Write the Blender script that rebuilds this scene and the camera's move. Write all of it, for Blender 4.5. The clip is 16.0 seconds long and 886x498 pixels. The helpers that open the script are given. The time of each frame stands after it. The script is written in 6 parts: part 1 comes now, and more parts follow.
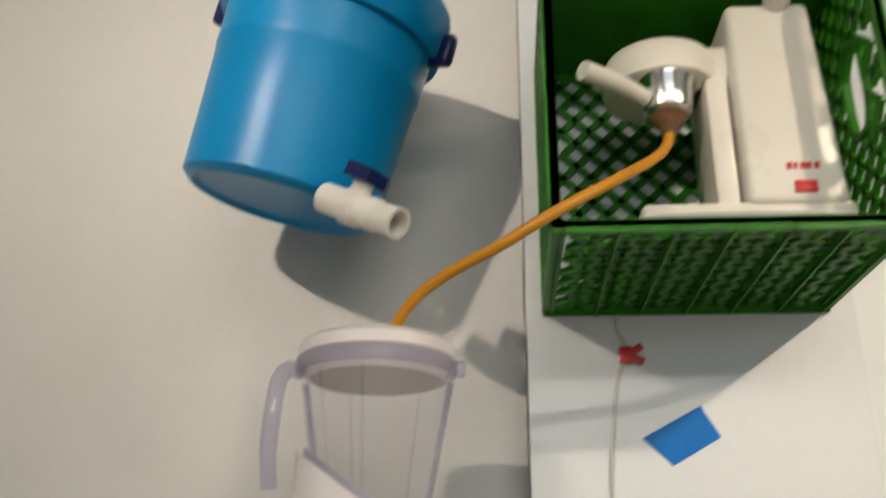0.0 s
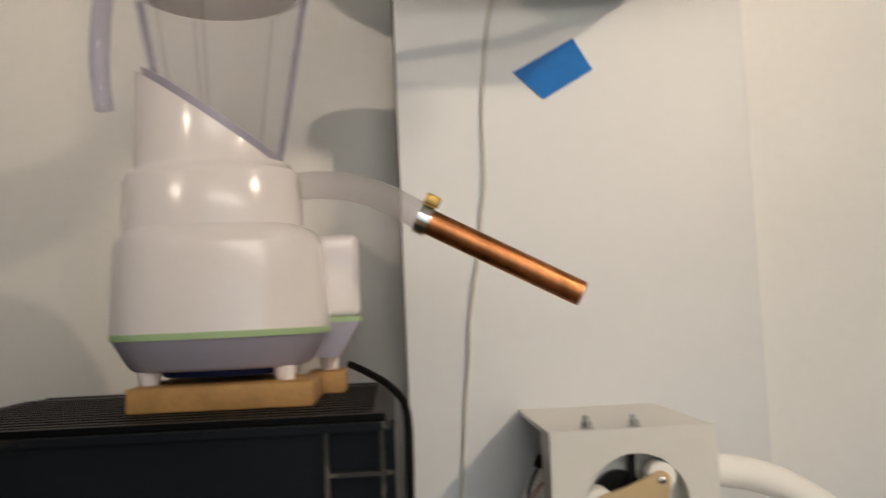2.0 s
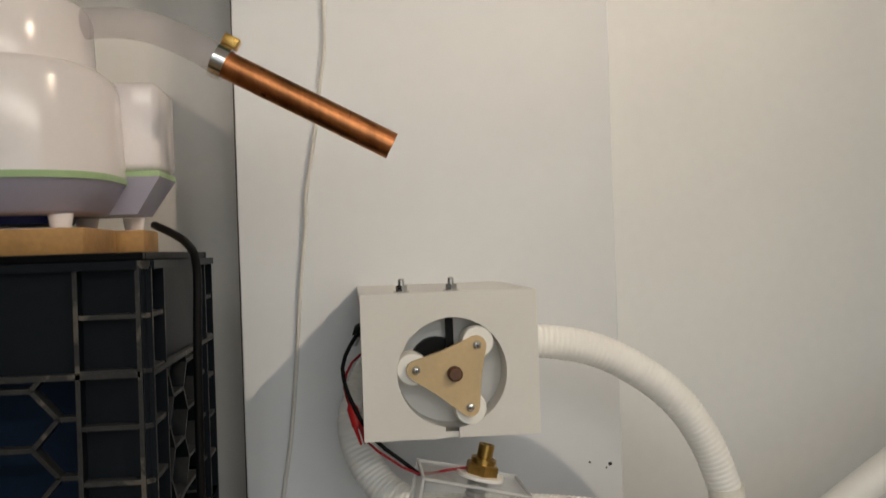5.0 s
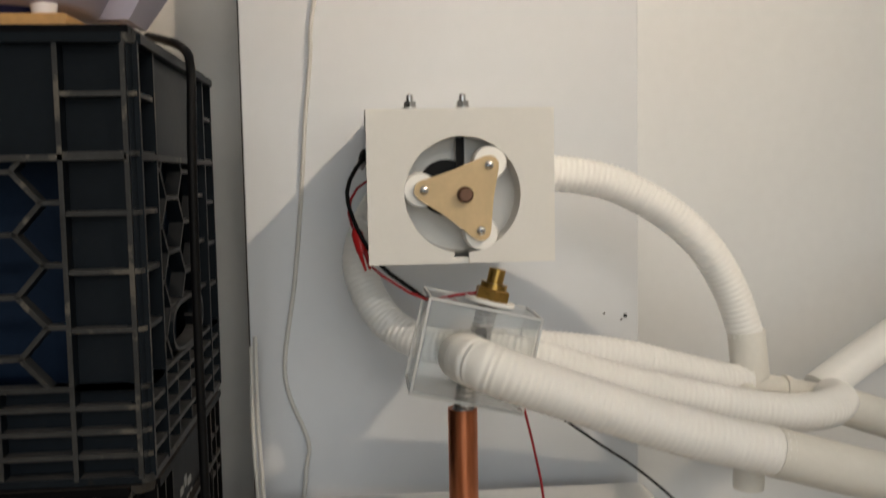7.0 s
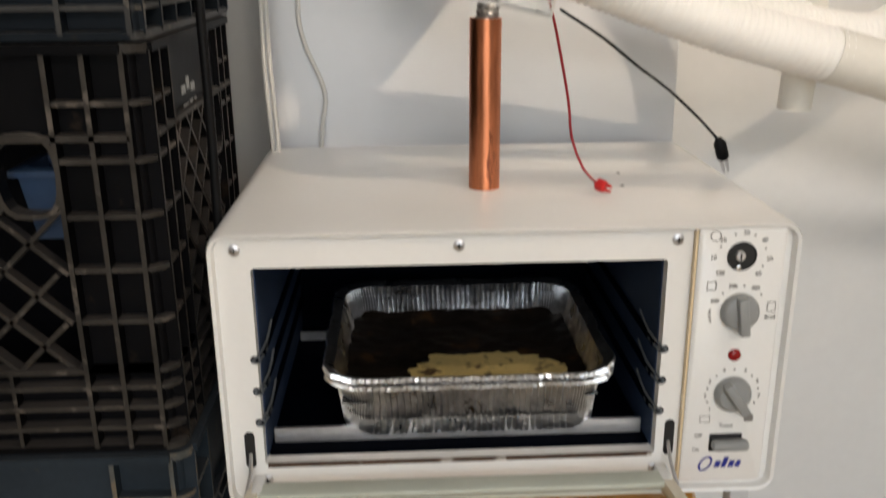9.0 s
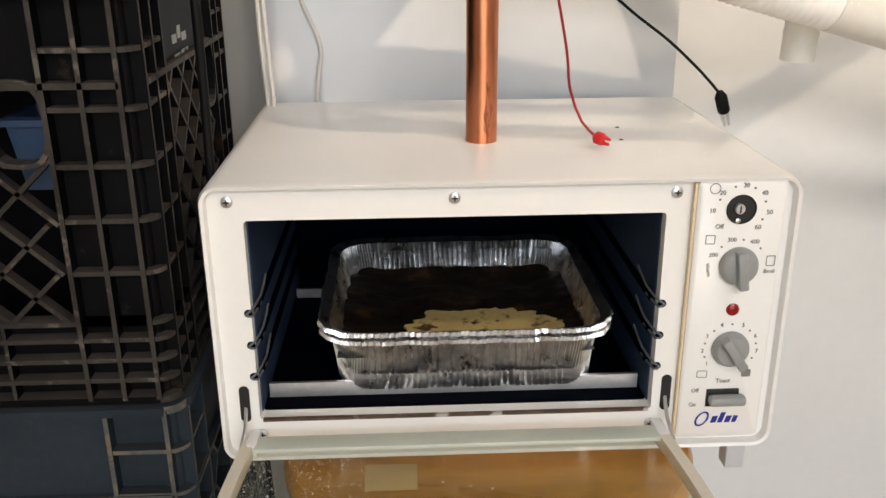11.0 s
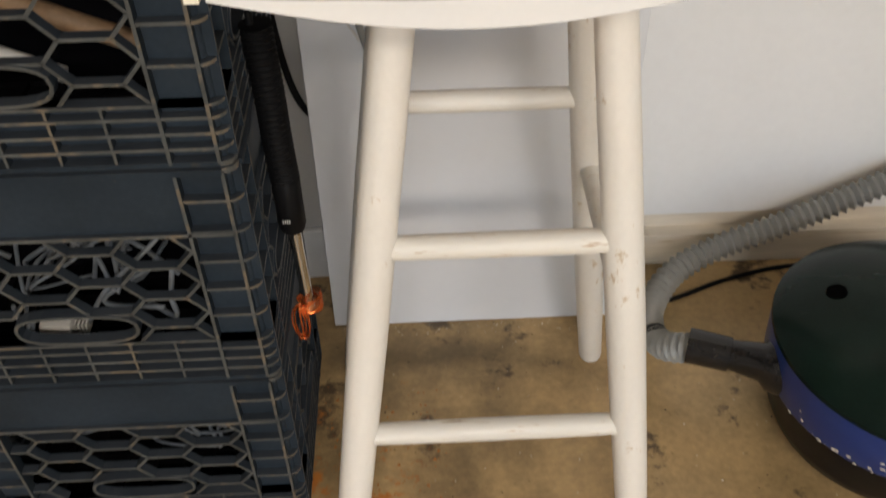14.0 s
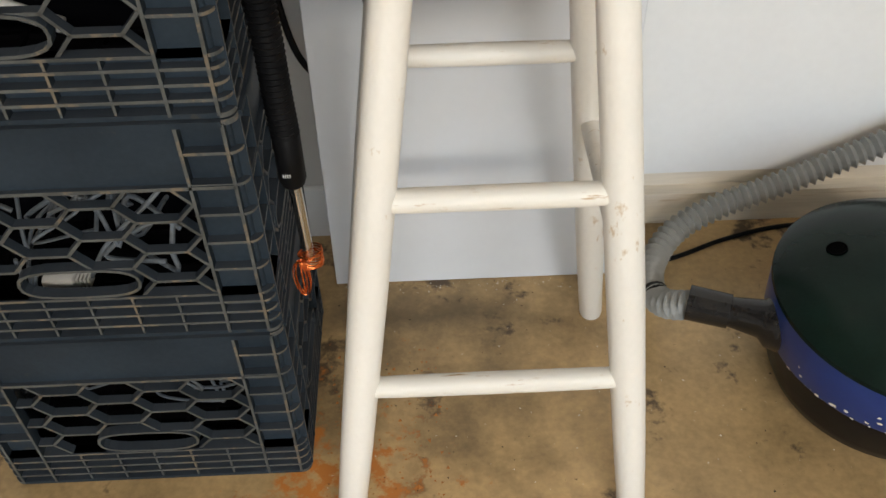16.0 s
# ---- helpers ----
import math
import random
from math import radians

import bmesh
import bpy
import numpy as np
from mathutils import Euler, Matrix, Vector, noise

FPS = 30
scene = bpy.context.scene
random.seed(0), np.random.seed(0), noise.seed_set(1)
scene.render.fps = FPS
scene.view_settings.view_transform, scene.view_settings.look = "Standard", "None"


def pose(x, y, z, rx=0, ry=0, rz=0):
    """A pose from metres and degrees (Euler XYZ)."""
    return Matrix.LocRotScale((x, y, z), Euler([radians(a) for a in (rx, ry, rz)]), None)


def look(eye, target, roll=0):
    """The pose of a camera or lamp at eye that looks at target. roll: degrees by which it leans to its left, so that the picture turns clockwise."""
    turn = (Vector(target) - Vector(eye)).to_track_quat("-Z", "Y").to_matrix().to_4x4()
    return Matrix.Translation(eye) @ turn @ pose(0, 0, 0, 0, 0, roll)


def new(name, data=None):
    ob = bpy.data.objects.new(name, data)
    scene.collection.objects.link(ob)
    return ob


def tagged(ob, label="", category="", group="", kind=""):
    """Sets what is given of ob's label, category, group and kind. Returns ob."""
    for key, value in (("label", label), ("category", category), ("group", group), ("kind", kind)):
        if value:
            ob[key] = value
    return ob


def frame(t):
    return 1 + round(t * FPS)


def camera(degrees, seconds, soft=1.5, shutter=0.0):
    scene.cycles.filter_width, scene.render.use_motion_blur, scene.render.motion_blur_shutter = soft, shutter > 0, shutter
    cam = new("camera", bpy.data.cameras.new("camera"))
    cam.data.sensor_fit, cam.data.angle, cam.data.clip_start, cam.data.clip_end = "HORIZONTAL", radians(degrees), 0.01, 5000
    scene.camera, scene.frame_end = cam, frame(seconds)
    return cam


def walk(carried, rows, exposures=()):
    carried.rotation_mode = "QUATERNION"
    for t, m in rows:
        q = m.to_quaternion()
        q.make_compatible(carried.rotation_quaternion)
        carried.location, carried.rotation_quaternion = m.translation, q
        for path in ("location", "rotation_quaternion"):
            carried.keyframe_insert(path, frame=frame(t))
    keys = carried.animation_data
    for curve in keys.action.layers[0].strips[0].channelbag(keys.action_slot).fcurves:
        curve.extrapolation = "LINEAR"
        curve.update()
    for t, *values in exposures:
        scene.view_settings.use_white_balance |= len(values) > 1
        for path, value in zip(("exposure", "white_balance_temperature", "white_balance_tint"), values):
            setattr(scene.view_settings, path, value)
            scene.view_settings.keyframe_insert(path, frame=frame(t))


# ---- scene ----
cam = camera(52.9, 16.0, shutter=0.5)
PATH = [
    (0, (0.05, 0.129, 1.575), (-0.085, 1.982, 2.314), 0.5),
    (0.5, (0.004, 0.162, 1.562), (-0.186, 2.076, 2.11), 0.5),
    (1, (0.011, 0.176, 1.529), (-0.16, 2.135, 1.897), 1.0),
    (1.5, (0.025, 0.206, 1.504), (-0.069, 2.191, 1.732), -1.0),
    (2, (0.066, 0.217, 1.488), (0.18, 2.209, 1.627), -2.5),
    (2.5, (0.115, 0.221, 1.474), (0.325, 2.208, 1.555), -3.0),
    (3, (0.14, 0.227, 1.465), (0.391, 2.21, 1.521), -2.7),
    (3.2, (0.145, 0.24, 1.464), (0.41, 2.222, 1.511), -2.6),
    (5.3, (0.199, 0.268, 1.392), (0.385, 2.26, 1.377), -1.3),
    (5.5, (0.199, 0.275, 1.379), (0.376, 2.267, 1.347), -0.8),
    (6, (0.201, 0.284, 1.346), (0.381, 2.273, 1.241), -0.8),
    (6.5, (0.202, 0.292, 1.327), (0.379, 2.282, 1.227), -0.9),
    (7, (0.202, 0.302, 1.314), (0.375, 2.288, 1.154), -1.1),
    (7.5, (0.204, 0.316, 1.281), (0.332, 2.289, 0.98), -1.5),
    (8, (0.207, 0.323, 1.25), (0.344, 2.286, 0.893), -1.5),
    (8.5, (0.208, 0.327, 1.207), (0.319, 2.264, 0.721), -1.1),
    (9, (0.215, 0.331, 1.165), (0.297, 2.23, 0.541), -0.5),
    (9.2, (0.218, 0.332, 1.152), (0.302, 2.22, 0.498), -0.6),
    (11.5, (0.219, 0.335, 1.153), (0.296, 2.204, 0.447), -0.4),
    (12, (0.217, 0.335, 1.145), (0.289, 2.184, 0.387), -0.7),
    (12.5, (0.215, 0.325, 1.108), (0.27, 2.099, 0.187), -1.2),
    (13, (0.214, 0.306, 1.061), (0.273, 1.977, -0.036), -0.8),
    (13.5, (0.214, 0.29, 1.038), (0.278, 1.894, -0.155), -0.7),
    (14, (0.212, 0.275, 1.016), (0.265, 1.746, -0.338), -0.8),
    (14.5, (0.212, 0.255, 1.022), (0.265, 1.693, -0.366), -0.5),
    (15, (0.213, 0.256, 1.017), (0.259, 1.673, -0.394), -0.5),
    (15.5, (0.214, 0.269, 1.006), (0.264, 1.682, -0.408), -0.6),
    (16, (0.214, 0.265, 1.008), (0.258, 1.685, -0.4), -1.0),
]
walk(cam, [(t, look(eye, target, roll)) for t, eye, target, roll in PATH],
     exposures=[(0, 0.2, 6350, 8), (0.5, 0.15, 6400, 9), (1.5, 0.08, 6550, 12), (2, 0.02, 6600, 12), (3, -0.1, 6550, 12), (5.5, -0.06, 6450, 10), (7, 0.17, 6500, 11), (8, 0.5, 6550, 12), (8.5, 0.65, 6550, 12),
                (9, 0.88, 6600, 13), (11.5, 1.25, 6650, 14), (12.3, 1.2, 6850, 14), (13, 1.5, 6850, 15), (13.5, 1.35, 6900, 15), (14, 1.3, 6850, 15), (14.5, 1.45, 6700, 14), (15, 1.55, 6600, 12), (15.5, 1.85, 6500, 11), (16, 1.55, 6500, 11)])

# ---- world and light ----
world = bpy.data.worlds.new("world")
scene.world = world
world.use_nodes = True
wn = world.node_tree.nodes
sky = wn.new("ShaderNodeTexSky")
sky.sky_type, sky.sun_disc = "NISHITA", False
sky.sun_elevation, sky.sun_rotation = radians(35), radians(150)
world.node_tree.links.new(sky.outputs[0], wn["Background"].inputs[0])
wn["Background"].inputs[1].default_value = 0.1


def area_lamp(name, eye, target, sx, sy, watts, colour, spread):
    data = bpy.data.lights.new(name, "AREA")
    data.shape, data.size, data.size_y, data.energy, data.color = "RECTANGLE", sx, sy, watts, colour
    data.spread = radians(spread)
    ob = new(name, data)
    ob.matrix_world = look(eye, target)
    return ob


# Unseen sources: two spots and a strip, placed after the shadows they cast.
area_lamp("unseen_spot_right", (1.63, -0.45, 2.77), (0.33, 1.3, 1.60), 0.06, 0.06, 1.45, (1.0, 0.82, 0.62), 39)
area_lamp("unseen_spot_left", (-1.60, -1.90, 2.95), (-0.25, 1.33, 2.35), 0.08, 0.08, 2.2, (1.0, 0.84, 0.68), 31)
area_lamp("unseen_strip_light", (0.8, -2.6, 2.95), (0.7, 1.2, 0.4), 2.4, 0.22, 30, (1.0, 0.93, 0.82), 180)
# Broad bluish fill, added out of view behind the camera.
area_lamp("unseen_fill_light", (0.6, -3.1, 1.35), (0.6, 1.2, 1.1), 2.6, 2.3, 15, (0.74, 0.90, 1.0), 180)

# ---- materials ----


def mat(name, base, rough=0.5, metal=0.0, vary=0.12, scale=30.0, bump=0.0, fine=220.0, spots=None, spot_scale=60.0, spot_at=0.68, trans=0.0, ior=1.45, sub=0.0, rough_vary=0.1, coat=0.0, spec=0.5, dust=None, stretch=None):
    m = bpy.data.materials.new(name)
    m.use_nodes = True
    n, l = m.node_tree.nodes, m.node_tree.links
    b = n["Principled BSDF"]
    b.inputs["Roughness"].default_value = rough
    b.inputs["Metallic"].default_value = metal
    b.inputs["Transmission Weight"].default_value = trans
    b.inputs["IOR"].default_value = ior
    b.inputs["Subsurface Weight"].default_value = sub
    b.inputs["Coat Weight"].default_value = coat
    b.inputs["Specular IOR Level"].default_value = spec
    co = n.new("ShaderNodeTexCoord")
    big = n.new("ShaderNodeTexNoise")
    big.inputs["Scale"].default_value, big.inputs["Detail"].default_value = scale, 5
    small = n.new("ShaderNodeTexNoise")
    small.inputs["Scale"].default_value, small.inputs["Detail"].default_value = fine, 3
    where = co.outputs["Object"]
    if stretch:
        mp = n.new("ShaderNodeMapping")
        mp.inputs["Scale"].default_value = stretch
        l.new(where, mp.inputs["Vector"])
        where = mp.outputs[0]
    l.new(where, big.inputs["Vector"])
    l.new(where, small.inputs["Vector"])
    addn = n.new("ShaderNodeMath")
    addn.operation = "MULTIPLY_ADD"
    addn.inputs[1].default_value = 0.35
    l.new(small.outputs["Fac"], addn.inputs[0])
    l.new(big.outputs["Fac"], addn.inputs[2])
    ramp = n.new("ShaderNodeValToRGB")
    ramp.color_ramp.elements[0].position, ramp.color_ramp.elements[1].position = 0.45, 0.95
    lo = [c * (1 - vary) for c in base]
    hi = [min(1, c * (1 + vary)) for c in base]
    ramp.color_ramp.elements[0].color, ramp.color_ramp.elements[1].color = (*lo, 1), (*hi, 1)
    l.new(addn.outputs[0], ramp.inputs[0])
    out = ramp.outputs[0]
    rr = n.new("ShaderNodeMapRange")
    rr.inputs[3].default_value, rr.inputs[4].default_value = max(0, rough - rough_vary), min(1, rough + rough_vary)
    l.new(big.outputs["Fac"], rr.inputs[0])
    rout = rr.outputs[0]
    if spots:
        sp = n.new("ShaderNodeTexNoise")
        sp.inputs["Scale"].default_value, sp.inputs["Detail"].default_value, sp.inputs["Roughness"].default_value = spot_scale, 6, 0.65
        l.new(where, sp.inputs["Vector"])
        sr = n.new("ShaderNodeValToRGB")
        sr.color_ramp.elements[0].position, sr.color_ramp.elements[1].position = spot_at, spot_at + 0.06
        l.new(sp.outputs["Fac"], sr.inputs[0])
        mx = n.new("ShaderNodeMix")
        mx.data_type = "RGBA"
        l.new(sr.outputs[0], mx.inputs[0])
        l.new(out, mx.inputs[6])
        mx.inputs[7].default_value = (*spots, 1)
        out = mx.outputs[2]
    l.new(out, b.inputs["Base Color"])
    l.new(rout, b.inputs["Roughness"])
    # Dust on faces that point up; its pale tone also paints rib highlights.
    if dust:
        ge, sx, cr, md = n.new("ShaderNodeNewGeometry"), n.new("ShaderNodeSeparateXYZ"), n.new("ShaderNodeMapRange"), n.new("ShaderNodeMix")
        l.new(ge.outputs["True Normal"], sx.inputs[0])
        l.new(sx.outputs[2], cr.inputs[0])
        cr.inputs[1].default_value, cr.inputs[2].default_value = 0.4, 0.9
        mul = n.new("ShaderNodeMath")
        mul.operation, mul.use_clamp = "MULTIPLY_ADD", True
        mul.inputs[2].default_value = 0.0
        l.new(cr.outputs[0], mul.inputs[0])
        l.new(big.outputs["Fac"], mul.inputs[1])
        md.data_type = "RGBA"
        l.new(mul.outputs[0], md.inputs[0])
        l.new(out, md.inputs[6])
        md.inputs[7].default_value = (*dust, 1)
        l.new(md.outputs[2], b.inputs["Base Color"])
    if bump:
        bp = n.new("ShaderNodeBump")
        bp.inputs["Strength"].default_value, bp.inputs["Distance"].default_value = bump, 0.002
        l.new(addn.outputs[0], bp.inputs["Height"])
        l.new(bp.outputs[0], b.inputs["Normal"])
    return m


def glass(name, tint, rough=0.03, ior=1.3, mixin=0.2):
    m = bpy.data.materials.new(name)
    m.use_nodes = True
    n, l = m.node_tree.nodes, m.node_tree.links
    out = n["Material Output"]
    tr, gl, mx = n.new("ShaderNodeBsdfTransparent"), n.new("ShaderNodeBsdfGlossy"), n.new("ShaderNodeMixShader")
    lw, fr, pw = n.new("ShaderNodeLayerWeight"), n.new("ShaderNodeMath"), n.new("ShaderNodeMath")
    lw.inputs[0].default_value = 0.5
    pw.operation, fr.operation = "POWER", "MULTIPLY_ADD"
    pw.inputs[1].default_value, fr.inputs[1].default_value, fr.inputs[2].default_value = 4.0, 0.55, (ior - 1) ** 2 / (ior + 1) ** 2
    l.new(lw.outputs["Facing"], pw.inputs[0])
    l.new(pw.outputs[0], fr.inputs[0])
    tr.inputs[0].default_value = (*tint, 1)
    gl.inputs["Roughness"].default_value = rough
    l.new(fr.outputs[0], mx.inputs[0])
    l.new(tr.outputs[0], mx.inputs[1])
    l.new(gl.outputs[0], mx.inputs[2])
    if mixin:
        df, m2 = n.new("ShaderNodeBsdfDiffuse"), n.new("ShaderNodeMixShader")
        df.inputs[0].default_value = (*tint, 1)
        m2.inputs[0].default_value = mixin
        l.new(mx.outputs[0], m2.inputs[1])
        l.new(df.outputs[0], m2.inputs[2])
        l.new(m2.outputs[0], out.inputs[0])
    else:
        l.new(mx.outputs[0], out.inputs[0])
    return m


M = {
    "wall": mat("wall_paint", (0.64, 0.63, 0.61), 0.55, vary=0.05, scale=3, bump=0.12, fine=90),
    "panel": mat("white_panel", (0.70, 0.72, 0.75), 0.35, vary=0.03, scale=4, bump=0.04, fine=60),
    "rightwall": mat("painted_board", (0.80, 0.81, 0.815), 0.4, vary=0.04, scale=3, bump=0.06, fine=70),
    "ceil": mat("ceiling_paint", (0.75, 0.74, 0.72), 0.7, vary=0.04, scale=2),
    # The crates' dust colours double as painted highlights on the rib tops.
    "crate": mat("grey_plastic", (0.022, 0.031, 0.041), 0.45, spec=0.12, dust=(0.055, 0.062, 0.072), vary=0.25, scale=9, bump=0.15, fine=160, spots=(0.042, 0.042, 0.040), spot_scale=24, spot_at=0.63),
    # Grey crate plastic again, darkened for the poor light on the top crate.
    "crate_dark": mat("shaded_grey_crate_plastic", (0.007, 0.010, 0.014), 0.45, spec=0.12, dust=(0.10, 0.10, 0.10), vary=0.25, scale=9, bump=0.15, fine=160, spots=(0.02, 0.018, 0.016), spot_scale=26, spot_at=0.64),
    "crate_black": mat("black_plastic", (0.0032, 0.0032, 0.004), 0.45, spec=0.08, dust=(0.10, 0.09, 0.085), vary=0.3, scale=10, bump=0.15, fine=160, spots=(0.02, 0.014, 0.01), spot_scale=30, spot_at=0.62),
    "enamel": mat("white_enamel", (0.86, 0.86, 0.85), 0.15, vary=0.03, scale=7, bump=0.02, spots=(0.66, 0.57, 0.40), spot_scale=22, spot_at=0.70, rough_vary=0.05),
    "steel": mat("galvanised_steel", (0.66, 0.66, 0.68), 0.38, 0.9, vary=0.2, scale=14, bump=0.08),
    # Steel coloured almost black for the deep shade inside the oven.
    "cavity": mat("shaded_steel", (0.0014, 0.0022, 0.005), 0.6, 0.0, vary=0.4, scale=12, bump=0.1, spec=0.01),
    # Lighter steel for the cavity sides; its blue paints reflected sky.
    "skysteel": mat("sky_tinted_steel", (0.030, 0.050, 0.10), 0.5, 0.0, vary=0.3, scale=12, bump=0.1, spec=0.12),
    "chrome": mat("bright_zinc", (0.72, 0.72, 0.72), 0.2, 1.0, vary=0.1, scale=30),
    "foil": mat("aluminium_foil", (0.86, 0.86, 0.87), 0.30, 1.0, vary=0.08, scale=70, bump=1.0, fine=160),
    "sootfoil": mat("sooty_foil", (0.46, 0.45, 0.45), 0.30, 1.0, vary=0.4, scale=40, bump=1.0, fine=160, spots=(0.08, 0.06, 0.04), spot_scale=36, spot_at=0.64),
    "burnt": mat("burnt_residue", (0.010, 0.007, 0.005), 0.45, vary=0.6, scale=30, bump=0.8, fine=200, spots=(0.045, 0.022, 0.008), spot_scale=32, spot_at=0.60, spec=0.2),
    "cream": mat("dried_cream", (0.60, 0.47, 0.20), 0.6, vary=0.2, scale=30, bump=0.5, spots=(0.07, 0.04, 0.02), spot_scale=46, spot_at=0.57),
    # Small holes and slots are solid shapes; these blacks give their inner shade.
    "pit": mat("unlit_hole", (0.0015, 0.0015, 0.0015), 0.9, spec=0.02),
    "dark": mat("dark_hole", (0.012, 0.012, 0.013), 0.6, vary=0.2),
    "knob": mat("grey_knob", (0.30, 0.31, 0.31), 0.35, vary=0.08, scale=20),
    "ink": mat("grey_print", (0.22, 0.21, 0.20), 0.6, vary=0.1),
    "blueink": mat("blue_print", (0.02, 0.03, 0.28), 0.45, vary=0.1),
    "redlamp": mat("red_lens", (0.28, 0.01, 0.012), 0.2, vary=0.1),
    "wood": mat("varnished_wood", (0.62, 0.30, 0.055), 0.3, vary=0.34, scale=16, bump=0.1, spots=(0.30, 0.11, 0.02), spot_scale=10, spot_at=0.60, stretch=(0.3, 1.0, 1.0)),
    "pine": mat("pine_block", (0.50, 0.28, 0.10), 0.6, vary=0.25, scale=30, bump=0.2),
    "ply": mat("birch_plywood", (0.62, 0.47, 0.27), 0.5, vary=0.1, scale=35, bump=0.1),
    "rung": mat("worn_white_rung", (0.80, 0.77, 0.70), 0.42, vary=0.08, scale=30, bump=0.2, spots=(0.45, 0.31, 0.17), spot_scale=150, spot_at=0.62, stretch=(0.12, 1.0, 1.0)),
    # Dark grey puts the crates' inner shade into their white cables.
    "greycable": mat("shade_grey_cable", (0.12, 0.135, 0.15), 0.45, vary=0.25),
    "skirt": mat("scuffed_black_plastic", (0.006, 0.006, 0.007), 0.4, vary=0.2, spec=0.2, spots=(0.45, 0.45, 0.43), spot_scale=60, spot_at=0.72),
    "stool": mat("chipped_white_paint", (0.83, 0.80, 0.74), 0.38, vary=0.05, scale=10, bump=0.15, spots=(0.60, 0.49, 0.35), spot_scale=40, spot_at=0.63, stretch=(1.0, 1.0, 0.5)),
    "copper": mat("copper", (0.50, 0.20, 0.080), 0.36, 1.0, vary=0.35, scale=60, bump=0.1, spots=(0.20, 0.07, 0.04), spot_scale=60, spot_at=0.60, stretch=(1.0, 1.0, 0.16)),
    "copper_red": mat("reddish_copper", (0.66, 0.24, 0.12), 0.34, 1.0, vary=0.35, scale=60, bump=0.1, spots=(0.26, 0.08, 0.05), spot_scale=60, spot_at=0.60, stretch=(1.0, 1.0, 0.16)),
    "copperwire": mat("enamelled_copper", (0.80, 0.20, 0.05), 0.25, 0.85, vary=0.15),
    "brass": mat("brass", (0.50, 0.31, 0.09), 0.3, 1.0, vary=0.3, scale=60),
    "whiteplastic": mat("white_plastic", (0.90, 0.845, 0.845), 0.16, vary=0.03, scale=10, spots=(0.55, 0.38, 0.33), spot_scale=14, spot_at=0.77),
    "hose": mat("white_hose", (0.96, 0.95, 0.92), 0.34, vary=0.03, scale=12, bump=0.05),
    "pvc": mat("pvc_fitting", (0.80, 0.78, 0.72), 0.35, vary=0.05, scale=16),
    "greyplastic": mat("lilac_grey_plastic", (0.40, 0.38, 0.47), 0.35, vary=0.06, scale=15),
    "greenline": mat("pale_green_seal", (0.40, 0.56, 0.30), 0.5, vary=0.08),
    "bluebucket": mat("blue_bucket_plastic", (0.004, 0.26, 0.60), 0.34, vary=0.08, scale=8, bump=0.02),
    "navy": mat("navy_plastic", (0.008, 0.018, 0.10), 0.35, vary=0.12),
    "green": mat("green_crate_plastic", (0.030, 0.19, 0.006), 0.4, spec=0.25, vary=0.22, scale=16, bump=0.12, spots=(0.10, 0.34, 0.03), spot_scale=30, spot_at=0.66),
    "applwhite": mat("cream_appliance", (0.80, 0.76, 0.68), 0.3, vary=0.04, scale=10),
    "orange": mat("orange_tubing", (0.62, 0.27, 0.02), 0.32, vary=0.1, scale=30),
    "tape": mat("blue_tape", (0.002, 0.15, 0.52), 0.35, spec=0.2, vary=0.1, scale=40, bump=0.2),
    "darkred": mat("dark_red_wire", (0.32, 0.012, 0.018), 0.4, vary=0.12),
    "red": mat("red_plastic", (0.55, 0.02, 0.02), 0.35, vary=0.12),
    "black": mat("black_rubber", (0.0045, 0.0045, 0.005), 0.5, vary=0.2, spec=0.16),
    "cable": mat("white_cable", (0.62, 0.61, 0.58), 0.45, vary=0.06),
    "greyhose": mat("grey_vacuum_hose", (0.27, 0.27, 0.255), 0.4, vary=0.12, scale=20, bump=0.1),
    "vacblue": mat("blue_vacuum_shell", (0.012, 0.034, 0.165), 0.3, vary=0.15, scale=12, spots=(0.35, 0.37, 0.42), spot_scale=30, spot_at=0.72),
    "vactop": mat("dark_green_dome", (0.005, 0.013, 0.010), 0.2, vary=0.35, scale=14, spec=0.14, spots=(0.012, 0.02, 0.017), spot_scale=20, spot_at=0.66),
    "acrylic": glass("clear_acrylic", (0.95, 0.96, 0.96), 0.05, 1.5, 0.06),
    "acrylic_edge": mat("bright_acrylic_edge", (0.62, 0.63, 0.63), 0.2, vary=0.06, scale=30),
    "crate_edge": mat("scuffed_crate_lip", (0.075, 0.078, 0.075), 0.5, vary=0.4, scale=22, spots=(0.14, 0.115, 0.085), spot_scale=40, spot_at=0.56, spec=0.3),
    "crate_dark_edge": mat("scuffed_dark_lip", (0.036, 0.036, 0.036), 0.5, vary=0.45, scale=22, spots=(0.11, 0.10, 0.085), spot_scale=40, spot_at=0.58, spec=0.3),
    "crate_black_edge": mat("dusty_black_lip", (0.036, 0.032, 0.028), 0.55, vary=0.5, scale=22, spots=(0.105, 0.09, 0.078), spot_scale=36, spot_at=0.56, spec=0.2),
    "sill": mat("cream_timber", (0.74, 0.68, 0.58), 0.55, vary=0.2, scale=22, bump=0.25, spots=(0.52, 0.43, 0.31), spot_scale=40, spot_at=0.62, stretch=(0.08, 1.0, 1.0)),
    "jar": glass("clear_jar", (0.97, 0.967, 0.98), 0.05, 1.45, 0.02),
    "jarpost": glass("tinted_jar_edge", (0.76, 0.75, 0.84), 0.08, 1.45, 0.15),
    "tubing": glass("clear_tubing", (0.86, 0.84, 0.85), 0.10, 1.4, 0.16),
    "doorglass": glass("oven_glass", (0.90, 0.91, 0.86), 0.04, 1.15, 0.015),
}

